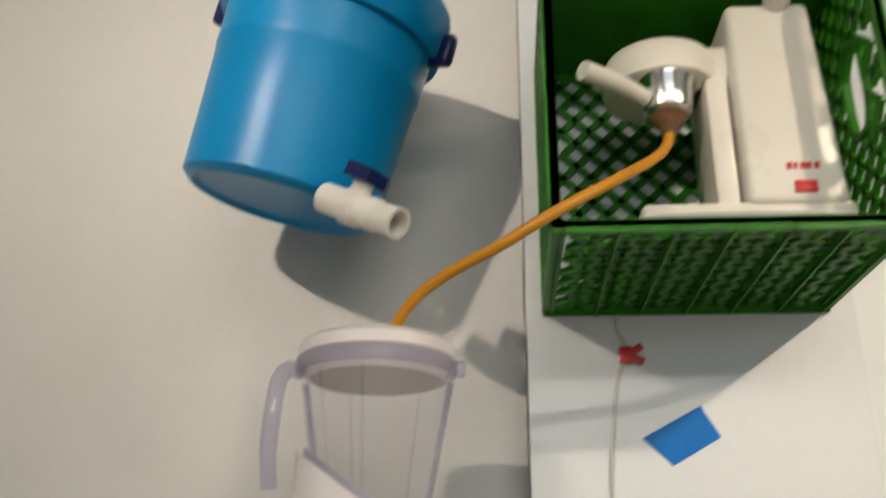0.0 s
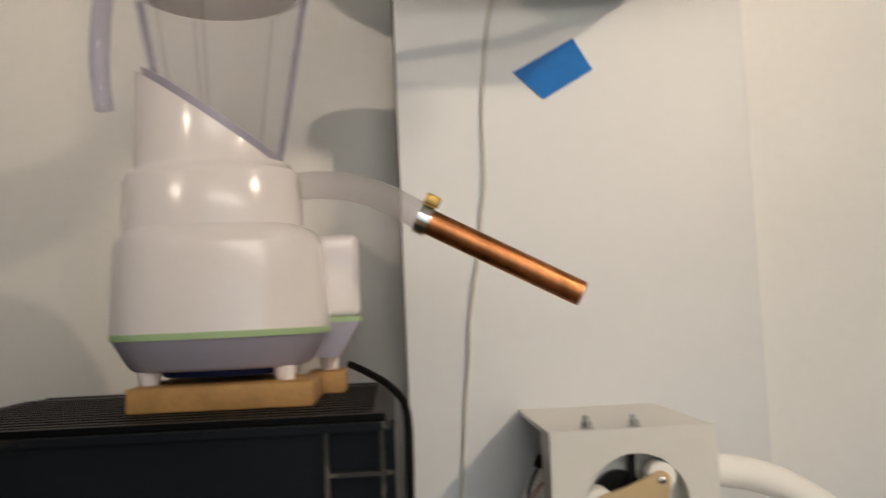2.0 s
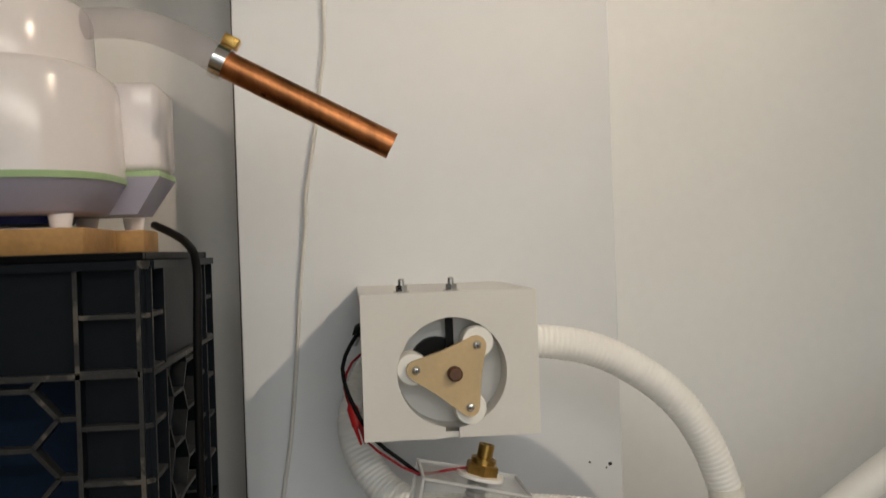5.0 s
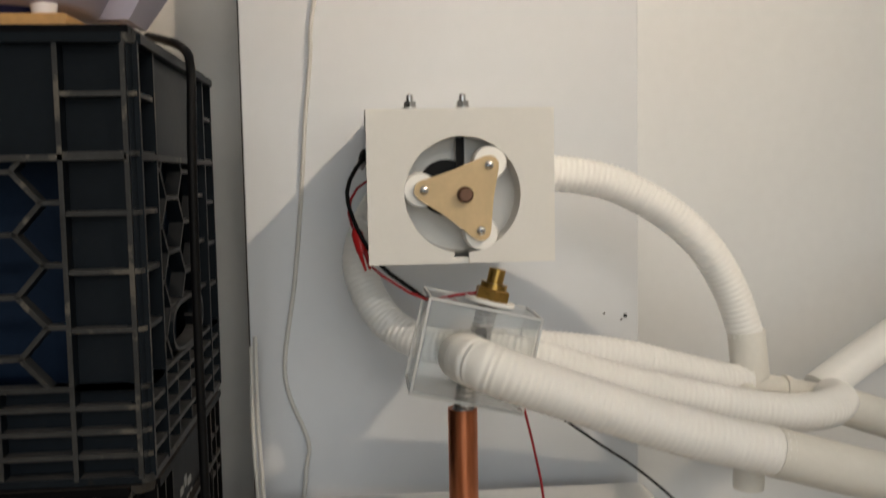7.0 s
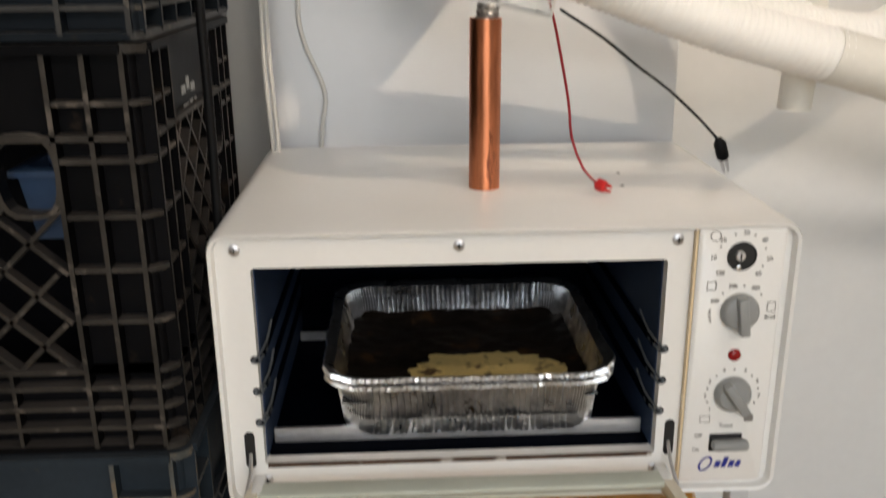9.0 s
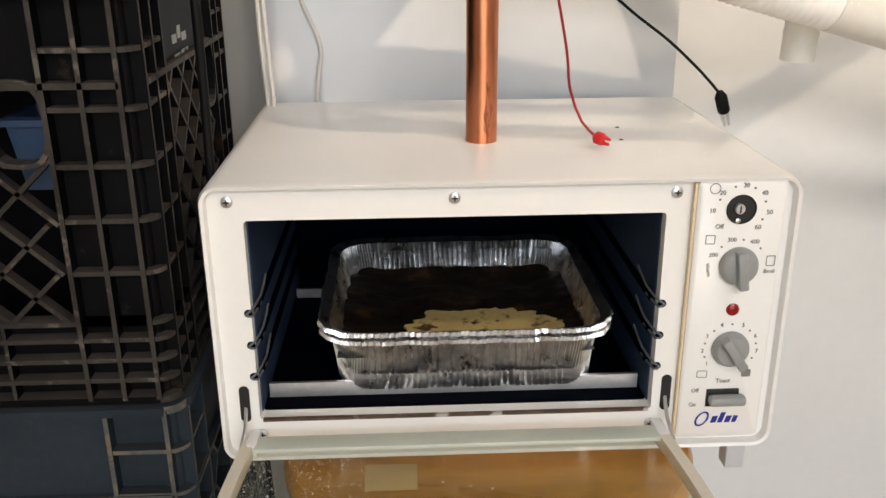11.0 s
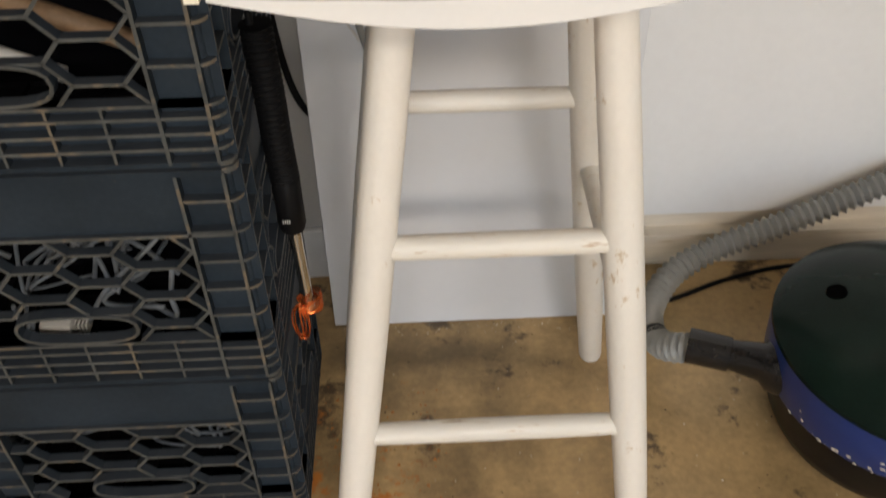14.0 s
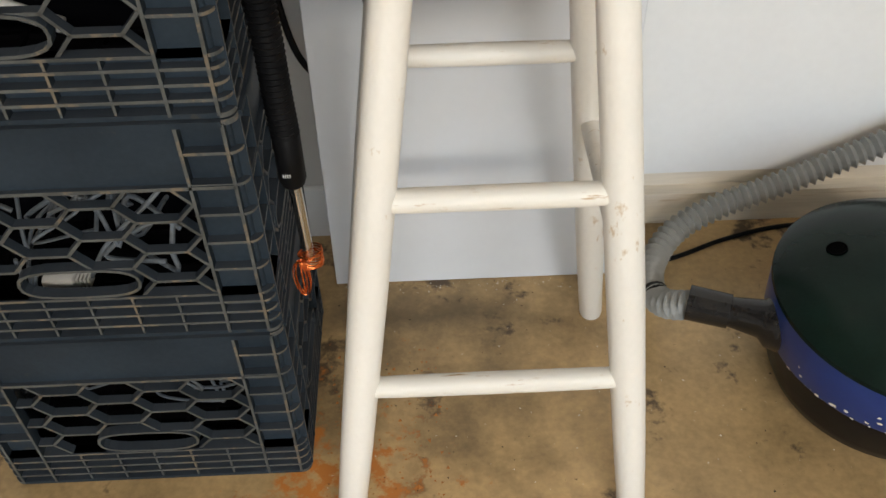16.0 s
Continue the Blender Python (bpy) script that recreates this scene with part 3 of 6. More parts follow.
for k, (dy, z, w, h) in enumerate(((0.105, 1.071, 0.012, 0.006), (0.121, 1.073, 0.009, 0.009), (0.134, 1.070, 0.013, 0.006), (0.108, 1.058, 0.016, 0.005), (0.128, 1.057, 0.010, 0.007), (0.142, 1.059, 0.008, 0.005))):
    part("marking_bar", boxbm(CX1 - 0.0068, CX1 - 0.0054, CY0 + dy, CY0 + dy + w, z, z + h), "greyhose", black_crate, "pale worn lettering", smooth=None)

# ---- toaster oven ----
OX0, OX1, OY0, OY1, OZ0, OZ1 = 0.076, 0.496, 0.918, 1.212, 0.768, 0.986
AX0, AX1, AZ0, AZ1 = 0.105, 0.402, 0.800, 0.958


def toaster_oven():
    o = thing("toaster_oven", ((OX0 + OX1) / 2, 1.06, OZ0), "white enamel toaster oven with its glass door folded down", "toaster oven")
    bm = bmesh.new()
    r = 0.014
    rings = [rrect(OX0 + 0.005, OX1 - 0.005, OZ0 + 0.005, OZ1 - 0.005, r - 0.005, OY0 + 0.008),
             rrect(OX0 + 0.004, OX1 - 0.004, OZ0 + 0.004, OZ1 - 0.004, r - 0.004, OY0 + 0.001),
             rrect(OX0 + 0.0015, OX1 - 0.0015, OZ0 + 0.0015, OZ1 - 0.0015, r - 0.001, OY0),
             rrect(OX0, OX1, OZ0, OZ1, r, OY0 + 0.004),
             rrect(OX0, OX1, OZ0, OZ1, r, OY1 - 0.004),
             rrect(OX0 + 0.004, OX1 - 0.004, OZ0 + 0.004, OZ1 - 0.004, r - 0.004, OY1)]
    skin(bm, rings, cap=False)
    bm.faces.new([bm.verts.new(p) for p in rings[-1]])
    part("housing", bm, "enamel", o)
    # face plate round the cavity
    bm = bmesh.new()
    skin(bm, [rrect(OX0 + 0.005, OX1 - 0.005, OZ0 + 0.005, OZ1 - 0.005, r - 0.005, OY0 + 0.008),
              rrect(AX0, AX1, AZ0, AZ1, 0.003, OY0 + 0.008),
              rrect(AX0, AX1, AZ0, AZ1, 0.003, OY0 + 0.022)], cap=False)
    part("face_plate", bm, "enamel", o, "cream-white enamelled front frame")
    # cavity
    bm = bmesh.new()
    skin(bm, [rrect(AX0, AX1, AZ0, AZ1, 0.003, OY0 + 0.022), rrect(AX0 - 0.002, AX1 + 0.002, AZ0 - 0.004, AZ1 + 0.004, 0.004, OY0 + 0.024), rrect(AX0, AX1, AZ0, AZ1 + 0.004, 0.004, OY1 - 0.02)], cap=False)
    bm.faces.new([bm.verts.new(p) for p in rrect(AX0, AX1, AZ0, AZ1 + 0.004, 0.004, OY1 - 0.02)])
    part("cavity", bm, "cavity", o, "steel oven cavity with its inner shade in the colour")
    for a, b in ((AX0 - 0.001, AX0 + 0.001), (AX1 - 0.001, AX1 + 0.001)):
        part("flank_liner", boxbm(a, b, OY0 + 0.018, OY1 - 0.022, AZ0 + 0.002, AZ1 - 0.001), "skysteel", o, "steel side lining tinted with a sky reflection")
    for sx, x in ((1, AX0), (-1, AX1)):
        for k in range(3):
            z = 0.888 - 0.0255 * k
            bm = boxbm(min(x, x + sx * 0.004), max(x, x + sx * 0.004), OY0 + 0.02, OY1 - 0.03, z - 0.003, z + 0.001)
            part("rack_rail", bm, "cavity", o)
            bm = bmesh.new()
            lathe(bm, (x - sx * 0.002, OY0 + 0.0072, z), (0, 1, 0), [(0, 0.0030), (0.001, 0.0030)], 14)
            part("rail_notch", bm, "cavity", o, "rounded notch for the rack")
    for i, (x, z) in enumerate(((0.095, 0.972), (0.252, 0.972), (0.408, 0.973), (0.106, 0.788), (0.402, 0.788))):
        bm = bmesh.new()
        lathe(bm, (x, OY0 + 0.008, z), (0, -1, 0), [(0, 0.0042), (0.0014, 0.0040), (0.0022, 0.0022)], 16)
        s = part("screw", bm, "steel", o, "cross-head screw")
        bm = boxbm(x - 0.0022, x + 0.0022, OY0 + 0.0052, OY0 + 0.0056, z - 0.0005, z + 0.0005)
        box(bm, x - 0.0005, x + 0.0005, OY0 + 0.0052, OY0 + 0.0056, z - 0.0022, z + 0.0022)
        part("cross_slot", bm, "dark", s)
    for x in (0.0945, 0.4125):
        bm = bmesh.new()
        skin(bm, [rrect(x - 0.0038, x + 0.0038, 0.799, 0.829, 0.0036, OY0 + 0.0074), rrect(x - 0.0038, x + 0.0038, 0.799, 0.829, 0.0036, OY0 + 0.008)])
        part("hinge_slot", bm, "dark", o)
    # rack and drip tray at the bottom of the cavity
    bm = boxbm(AX0 + 0.003, AX1 - 0.003, 0.957, 0.960, 0.8015, 0.8135)
    for i in range(12):
        x = AX0 + 0.012 + i * 0.0246
        lathe(bm, (x, 0.9572, 0.8130), (0, -1, 0), [(0, 0.0014), (0.0006, 0.0014)], 8)
    part("front_element_cover", bm, "steel", o, "bright steel strip before the lower element")
    part("back_element_cover", boxbm(AX0 + 0.003, AX1 - 0.003, 1.150, 1.153, 0.803, 0.812), "steel", o)
    part("crumb_tray", boxbm(AX0, AX1, OY0 + 0.024, OY1 - 0.03, AZ0 - 0.0025, AZ0 + 0.001), "cavity", o, "crumb tray in the cavity's shade colour")
    # control panel
    cx0, cx1 = 0.4215, 0.4845
    bm = bmesh.new()
    skin(bm, [rrect(cx0, cx1, 0.7775, 0.9815, 0.003, OY0 + 0.0078), rrect(cx0, cx1, 0.7775, 0.9815, 0.003, OY0 + 0.003), rrect(cx0 + 0.002, cx1 - 0.002, 0.7795, 0.9795, 0.003, OY0 + 0.0012)])
    cp = part("control_panel", bm, "enamel", o, "white control panel with worn grey print")
    part("panel_seam", boxbm(cx0 - 0.0022, cx0 - 0.0004, OY0 + 0.0030, OY0 + 0.0079, 0.7785, 0.9805), "handlewood", o, "yellowed seam beside the control panel")
    part("burnt_lip", boxbm(AX0 + 0.002, AX1 - 0.002, OY0 + 0.0072, OY0 + 0.0105, AZ0 - 0.0015, AZ0 + 0.0006), "burntlip", o, "brown burnt lower lip of the opening")
    for sx, x in ((1, AX0), (-1, AX1)):
        for k in range(3):
            z = 0.888 - 0.0255 * k
            part("rail_loop", tubebm([(x + sx * 0.0045, OY0 + 0.055, z + 0.012), (x + sx * 0.0040, OY0 + 0.030, z + 0.005), (x + sx * 0.0005, OY0 + 0.0075, z + 0.0026), (x - sx * 0.0035, OY0 + 0.0068, z), (x + sx * 0.0005, OY0 + 0.0075, z - 0.0024), (x + sx * 0.0040, OY0 + 0.030, z - 0.0005)], 0.0009, 8), "greycable", o, "bent wire rack guide")
    fy = OY0 + 0.0010

    kx, kz = 0.4525, 0.9615
    b2 = bmesh.new()
    lathe(b2, (kx, fy, kz), (0, -1, 0), [(0, 0.0108), (0.0006, 0.0108), (0.0006, 0.0100), (-0.0006, 0.0090)], 28)
    part("timer_hole", b2, "dark", cp, "open shaft hole where the timer knob is missing")
    b2 = bmesh.new()
    lathe(b2, (kx - 0.002, fy - 0.0004, kz + 0.001), (0, -1, 0), [(0, 0.0036), (0.003, 0.0036), (0.0035, 0.003)], 14)
    part("timer_shaft", b2, "steel", cp)
    part("shaft_slot", boxbm(kx - 0.0025, kx - 0.0015, fy - 0.0043, fy - 0.0036, kz - 0.0015, kz + 0.0035), "dark", cp)
    b2 = bmesh.new()
    lathe(b2, (kx - 0.002, fy - 0.0004, kz - 0.0082), (0, -1, 0), [(0, 0.0022), (0.001, 0.002), (0.0014, 0.001)], 10)
    part("panel_screw", b2, "chrome", cp)

    def knob(cx, cz, rad, turn):
        b2 = bmesh.new()
        lathe(b2, (cx, fy, cz), (0, -1, 0), [(0, rad), (0.003, rad), (0.0055, rad * 0.93), (0.007, rad * 0.8)], 32)
        k = part("knob", b2, "knob", cp, "mid-grey plastic dial knob")
        b2 = boxbm(-0.0036, 0.0036, -0.013, -0.004, -rad * 1.12, rad * 0.95, bev=0.0016)
        bmesh.ops.transform(b2, matrix=Matrix.Translation((cx, fy, cz)) @ Matrix.Rotation(radians(turn), 4, "Y"), verts=b2.verts)
        part("grip", b2, "knob", k)
    knob(0.4545, 0.9195, 0.0140, -8)
    knob(0.4555, 0.8535, 0.0138, -34)
    b2 = bmesh.new()
    lathe(b2, (0.4543, fy, 0.885), (0, -1, 0), [(0, 0.0048), (0.0012, 0.0046), (0.0022, 0.0030), (0.0025, 0.001)], 20)
    part("pilot_lamp", b2, "redlamp", cp, "dark red pilot lamp")
    part("switch_well", boxbm(0.4415, 0.4665, fy - 0.0006, fy + 0.001, 0.8045, 0.8195, bev=0.001), "dark", cp)
    b2 = boxbm(0.4420, 0.4700, fy - 0.010, fy - 0.0006, 0.8085, 0.8165, bev=0.003)
    part("toast_lever", b2, "knob", cp, "grey rocker lever")

    def word(body, x, z, size, turn=0.0):
        mm = Matrix.Translation((x, fy - 0.0004, z)) @ Matrix.Rotation(radians(90), 4, "X") @ Matrix.Rotation(radians(turn), 4, "Z")
        part("lettering", text_bm(body, size, mm), "ink", cp, "faint grey print", smooth=None)

    for body, a in (("Off", 225), ("10", 182), ("20", 135), ("30", 85), ("40", 42), ("50", -8), ("60", -50)):
        word(body, kx + 0.0205 * math.cos(radians(a)), kz + 0.0175 * math.sin(radians(a)), 0.0046)
    for body, a, s in (("200", 156, 0.0044), ("300", 108, 0.0044), ("400", 60, 0.0044)):
        word(body, 0.4545 + 0.0205 * math.cos(radians(a)), 0.9195 + 0.0205 * math.sin(radians(a)), s)
    word("Warm", 0.4330, 0.9165, 0.0040, -78)
    word("Broil", 0.4775, 0.9145, 0.0042)
    for i, a in enumerate((218, 184, 150, 112, 66, 28, -8)):
        word(str(i + 1), 0.4555 + 0.0205 * math.cos(radians(a)), 0.8535 + 0.0205 * math.sin(radians(a)), 0.0046)
    word("Toast", 0.4530, 0.8265, 0.0048)
    word("Off", 0.4325, 0.8185, 0.0044)
    word("On", 0.4315, 0.8065, 0.0044)
    dots = [(kx, kz, 0.0175, a) for a in (155, 110, 62, 18, -26)] + [(0.4545, 0.9195, 0.0195, a) for a in (133, 84, 40)] + [(0.4555, 0.8535, 0.0195, a) for a in (200, 167, 132, 90, 46, 10, -26)]
    for cx, cz, rad, a in dots:
        b2 = bmesh.new()
        lathe(b2, (cx + rad * math.cos(radians(a)), fy, cz + rad * math.sin(radians(a))), (0, -1, 0), [(0, 0.0008), (0.0004, 0.0008)], 8)
        part("tick_mark", b2, "ink", cp)

    def outline(x0, x1, z0, z1, material, solid=False, rad=0.0012):
        b2 = bmesh.new()
        if solid:
            skin(b2, [rrect(x0, x1, z0, z1, rad, fy), rrect(x0, x1, z0, z1, rad, fy - 0.0004)])
        else:
            skin(b2, [rrect(x0, x1, z0, z1, rad, fy - 0.0004), rrect(x0 + 0.0006, x1 - 0.0006, z0 + 0.0006, z1 - 0.0006, rad * 0.6, fy - 0.0004)], cap=False)
        return b2
    part("toast_light_mark", outline(0.4325, 0.4405, 0.8295, 0.8355, "ink"), "ink", cp)
    part("toast_dark_mark", outline(0.4665, 0.4735, 0.8295, 0.8355, "ink", True), "ink", cp)
    part("broil_mark", outline(0.4745, 0.4810, 0.9185, 0.9265, "ink", rad=0.0006), "ink", cp)
    part("heat_mark", outline(0.4290, 0.4360, 0.9360, 0.9430, "ink", rad=0.0006), "ink", cp)
    b2 = bmesh.new()
    lathe(b2, (0.4325, fy - 0.0004, 0.9770), (0, -1, 0), [(0, 0.0040), (0, 0.0034)], 20, cap=False)
    part("clock_mark", b2, "ink", cp)
    # maker's mark as plain shapes: a slanted ring and a row of bars
    b2 = bmesh.new()
    n = 24
    rr = []
    for k in range(2):
        ru, rv = (0.0050, 0.0064) if k == 0 else (0.0035, 0.0050)
        rr.append([Vector((0.4400 + ru * math.cos(2 * math.pi * i / n) + 0.35 * rv * math.sin(2 * math.pi * i / n), fy - 0.0004, 0.7940 + rv * math.sin(2 * math.pi * i / n))) for i in range(n)])
    skin(b2, rr, cap=False)
    part("maker_ring", b2, "blueink", cp, "dark blue maker's ring")
    for i, (w, hh) in enumerate(((0.0040, 0.0055), (0.0036, 0.0085), (0.0040, 0.0055), (0.0034, 0.0055))):
        x = 0.4468 + i * 0.0054
        b2 = boxbm(x, x + w, fy - 0.0004, fy, 0.7905, 0.7905 + hh)
        for v in b2.verts:
            v.co.x += 0.3 * (v.co.z - 0.7905)
        part("maker_bar", b2, "blueink", cp, smooth=None)
    # door, folded down
    dz = 0.789

    def rail(x_back, x_front, bow):
        out = []
        for i in range(13):
            t = i / 12
            y = 0.912 - t * 0.174
            out.append((x_back + (x_front - x_back) * t + bow * math.sin(math.pi * t * 0.5), y, dz + 0.004 * math.sin(math.pi * t)))
        return out
    left, right = rail(0.0985, 0.0970, -0.0065), rail(0.4055, 0.4060, 0.0085)

    def rail_bm(line, w):
        b2 = bmesh.new()
        rings = []
        for x, y, z in line:
            rings.append([Vector((x - w / 2, y, z - 0.007)), Vector((x + w / 2, y, z - 0.007)), Vector((x + w / 2, y, z + 0.003)), Vector((x - w / 2, y, z + 0.003))])
        return skin(b2, rings)
    b2 = bmesh.new()
    rows = []
    for (xa, y, z), (xb, _, _) in zip(left, right):
        rows.append([Vector((xa + (xb - xa) * k / 10, y, z)) for k in range(11)])
    top = [[b2.verts.new(p) for p in row] for row in rows]
    bot = [[b2.verts.new(p - Vector((0, 0, 0.004))) for p in row] for row in rows]
    for g in (top, bot):
        for a, b in zip(g, g[1:]):
            for i in range(10):
                b2.faces.new((a[i], a[i + 1], b[i + 1], b[i]))
    for a, b in ((top[0], bot[0]), (top[-1], bot[-1])):
        for i in range(10):
            b2.faces.new((a[i], a[i + 1], b[i + 1], b[i]))
    door = part("door", b2, "doorglass", o, "dusty tempered glass door pane lying open")
    door.visible_shadow = False
    part("side_rail", rail_bm(left, 0.0085), "creamrail", door, "yellowed cream side rail")
    part("side_rail", rail_bm(right, 0.0085), "creamrail", door, "yellowed cream side rail")
    part("hinge_strip", boxbm(0.103, 0.404, 0.896, 0.914, dz + 0.0005, dz + 0.004, bev=0.001), "doorpale", door, "frosted strip along the hinge")
    # bowed front edge
    b2 = bmesh.new()
    rings = []
    for i in range(25):
        t = i / 24
        x = 0.0985 + t * (0.4025 - 0.0985)
        drop = 0.006 + 0.016 * math.sin(math.pi * t)
        y = 0.738 - 0.010 * math.sin(math.pi * t)
        rings.append([Vector((x, y + 0.006, dz - 0.004)), Vector((x, y, dz - 0.004)), Vector((x, y, dz - drop)), Vector((x, y + 0.003, dz - drop - 0.002)), Vector((x, y + 0.006, dz - drop))])
    skin(b2, rings)
    part("front_trim", b2, "enamel", door, "bowed cream-white door edge")
    part("handle", boxbm(0.2020, 0.2930, 0.727, 0.7515, dz + 0.001, dz + 0.0075, bev=0.002), "handlewood", door, "pale yellowed handle plate")
    for a, b in ((0.1190, 0.2015), (0.2935, 0.378)):
        part("edge_strip", boxbm(a, b, 0.738, 0.7445, dz + 0.001, dz + 0.0035, bev=0.0008), "doorpale", door)
    for sx, x in ((1, 0.0945), (-1, 0.4125)):
        part("hinge_arm", tubebm([(x, OY0 + 0.010, 0.812), (x + sx * 0.001, OY0 - 0.004, 0.800), (x - sx * 0.002, OY0 - 0.016, 0.787)], 0.0014, 8), "steel", o)
        part("hinge_ear", boxbm(x + sx * 0.002, x + sx * 0.011, OY0 - 0.018, OY0 + 0.006, 0.782, 0.7935, bev=0.002), "enamel", door)
    # feet
    for x in (0.13, 0.44):
        for y in (0.95, 1.16):
            b2 = bmesh.new()
            lathe(b2, (x, y, 0.7605), (0, 0, 1), [(0, 0.008), (0.0085, 0.009)], 12)
            part("foot", b2, "black", o)
    return o


M["doorpale"] = mat("frosted_strip", (0.62, 0.66, 0.58), 0.35, vary=0.06, scale=30)
M["greyfoot"] = mat("pale_grey_plastic", (0.55, 0.57, 0.60), 0.4, vary=0.06, scale=20)
M["creamrail"] = mat("cream_plastic", (0.86, 0.80, 0.67), 0.35, vary=0.06, scale=20, bump=0.05)
M["burntlip"] = mat("burnt_lip", (0.10, 0.06, 0.04), 0.6, vary=0.5, scale=60, spots=(0.5, 0.46, 0.42), spot_scale=50, spot_at=0.56)
M["handlewood"] = mat("yellowed_plastic", (0.72, 0.58, 0.38), 0.4, vary=0.08, scale=30)
oven = toaster_oven()
part("side_foot", boxbm(0.466, 0.4815, 0.928, 0.944, 0.742, 0.7685, bev=0.002), "greyfoot", oven, "pale grey foot beside the stool seat")


def foil_pan(label, z0, z1, top0, top1, y_front, y_back, filled):
    """A crimped oblong baking tin with a rolled rim."""
    cx, cy = (top0 + top1) / 2, (y_front + y_back) / 2
    p = thing("foil_pan", (cx, cy, z0), label, "baking pan", "foil pans in the oven")
    hw, hd = (top1 - top0) / 2, (y_back - y_front) / 2

    def loop(w, d, r, z, crimp=0.0, n=17, side=64):
        pts = []
        for qx, qy, a0 in ((1, 1, 0), (-1, 1, 90), (-1, -1, 180), (1, -1, 270)):
            for i in range(n):
                a = radians(a0 + 90 * i / (n - 1))
                pts.append((cx + qx * (w - r) + r * math.cos(a), cy + qy * (d - r) + r * math.sin(a)))
        out = []
        m = len(pts)
        for i in range(m):
            a, b = pts[i], pts[(i + 1) % m]
            k = side if math.dist(a, b) > 0.05 else 2
            for j in range(k):
                t = j / k
                out.append((a[0] + (b[0] - a[0]) * t, a[1] + (b[1] - a[1]) * t))
        res = []
        for i, (x, y) in enumerate(out):
            nx, ny = (x - cx) / w, (y - cy) / d
            L = math.hypot(nx, ny)
            e = crimp * (0.6 * (1 if i % 2 else -1) + 1.8 * noise.noise((x * 90, y * 90, z * 30)) + 1.2 * noise.noise((x * 30, y * 30, z * 60)))
            res.append(Vector((x + nx / L * e, y + ny / L * e, z + 0.6 * abs(crimp) * noise.noise((x * 25, y * 25, 3)))))
        return res
    h = z1 - z0
    bm = bmesh.new()
    rings = [loop(hw - 0.022, hd - 0.022, 0.016, z0 + 0.001), loop(hw - 0.017, hd - 0.017, 0.020, z0 + 0.005, 0.0006), loop(hw - 0.0155, hd - 0.0155, 0.022, z0 + h * 0.2, 0.0016), loop(hw - 0.014, hd - 0.014, 0.024, z0 + h * 0.4, 0.0020),
             loop(hw - 0.011, hd - 0.011, 0.026, z0 + h * 0.7, 0.0019), loop(hw - 0.008, hd - 0.008, 0.028, z1 - 0.003, 0.0006)]
    skin(bm, rings, cap=False)
    bm.faces.new([bm.verts.new(q) for q in rings[0]])
    part("wall", bm, "sootfoil" if filled else "foil", p, "crimped aluminium foil side")
    bm = bmesh.new()
    skin(bm, [loop(hw - 0.008, hd - 0.008, 0.028, z1 - 0.003), loop(hw - 0.003, hd - 0.003, 0.031, z1 - 0.001, 0.0011), loop(hw, hd, 0.033, z1, 0.0013), loop(hw + 0.001, hd + 0.001, 0.034, z1 - 0.003, 0.0012), loop(hw - 0.002, hd - 0.002, 0.032, z1 - 0.004)], cap=False)
    part("rim", bm, "foil", p, "rolled foil rim")
    if filled:
        bm = bmesh.new()
        zr, nx, ny = z0 + h * 0.30, 56, 48
        grid = []
        for jy in range(ny + 1):
            row = []
            for ix in range(nx + 1):
                u, w = 2 * ix / nx - 1, 2 * jy / ny - 1
                x, y = cx + u * (hw - 0.0145), cy + w * (hd - 0.0145)
                lump = noise.noise((x * 28, y * 28, 1.0)) * 0.5 + noise.noise((x * 75, y * 75, 4.0)) * 0.4 + noise.noise((x * 190, y * 190, 7.0)) * 0.25
                rise = 0.007 * max(0.0, max(abs(u), abs(w)) - 0.72) / 0.28
                row.append(bm.verts.new((x, y, zr + 0.0045 * max(-0.25, lump) + rise)))
            grid.append(row)
        for lo, up in zip(grid, grid[1:]):
            for k in range(nx):
                bm.faces.new((lo[k], lo[k + 1], up[k + 1], up[k]))
        part("residue", bm, "burnt", p, "blackened burnt residue", smooth=60)
        bm = bmesh.new()
        n = 90
        ring = []
        for i in range(n):
            t = 2 * math.pi * i / n
            e = 1 + 0.30 * noise.noise((2 * math.cos(t), 2 * math.sin(t), 2)) + 0.22 * noise.noise((7 * math.cos(t), 7 * math.sin(t), 5))
            ring.append(Vector((cx + 0.020 + 0.066 * e * math.cos(t), cy - 0.040 + 0.042 * e * math.sin(t), z0 + h * 0.33 + 0.0018)))
        low = [q - Vector((0, 0, 0.002)) for q in ring]
        skin(bm, [low, ring])
        part("cream_crust", bm, "cream", p, "dried pale yellow crust")
    return p


foil_pan("crumpled empty foil pan under another pan", 0.8010, 0.856, 0.148, 0.377, 0.940, 1.150, False)
foil_pan("foil baking pan with burnt residue and yellow crust", 0.8160, 0.864, 0.148, 0.377, 0.937, 1.152, True)

# ---- stool ----
M["label"] = mat("yellowed_paper", (0.66, 0.48, 0.24), 0.6, vary=0.1, scale=40, spots=(0.55, 0.40, 0.2), spot_scale=60, spot_at=0.62)


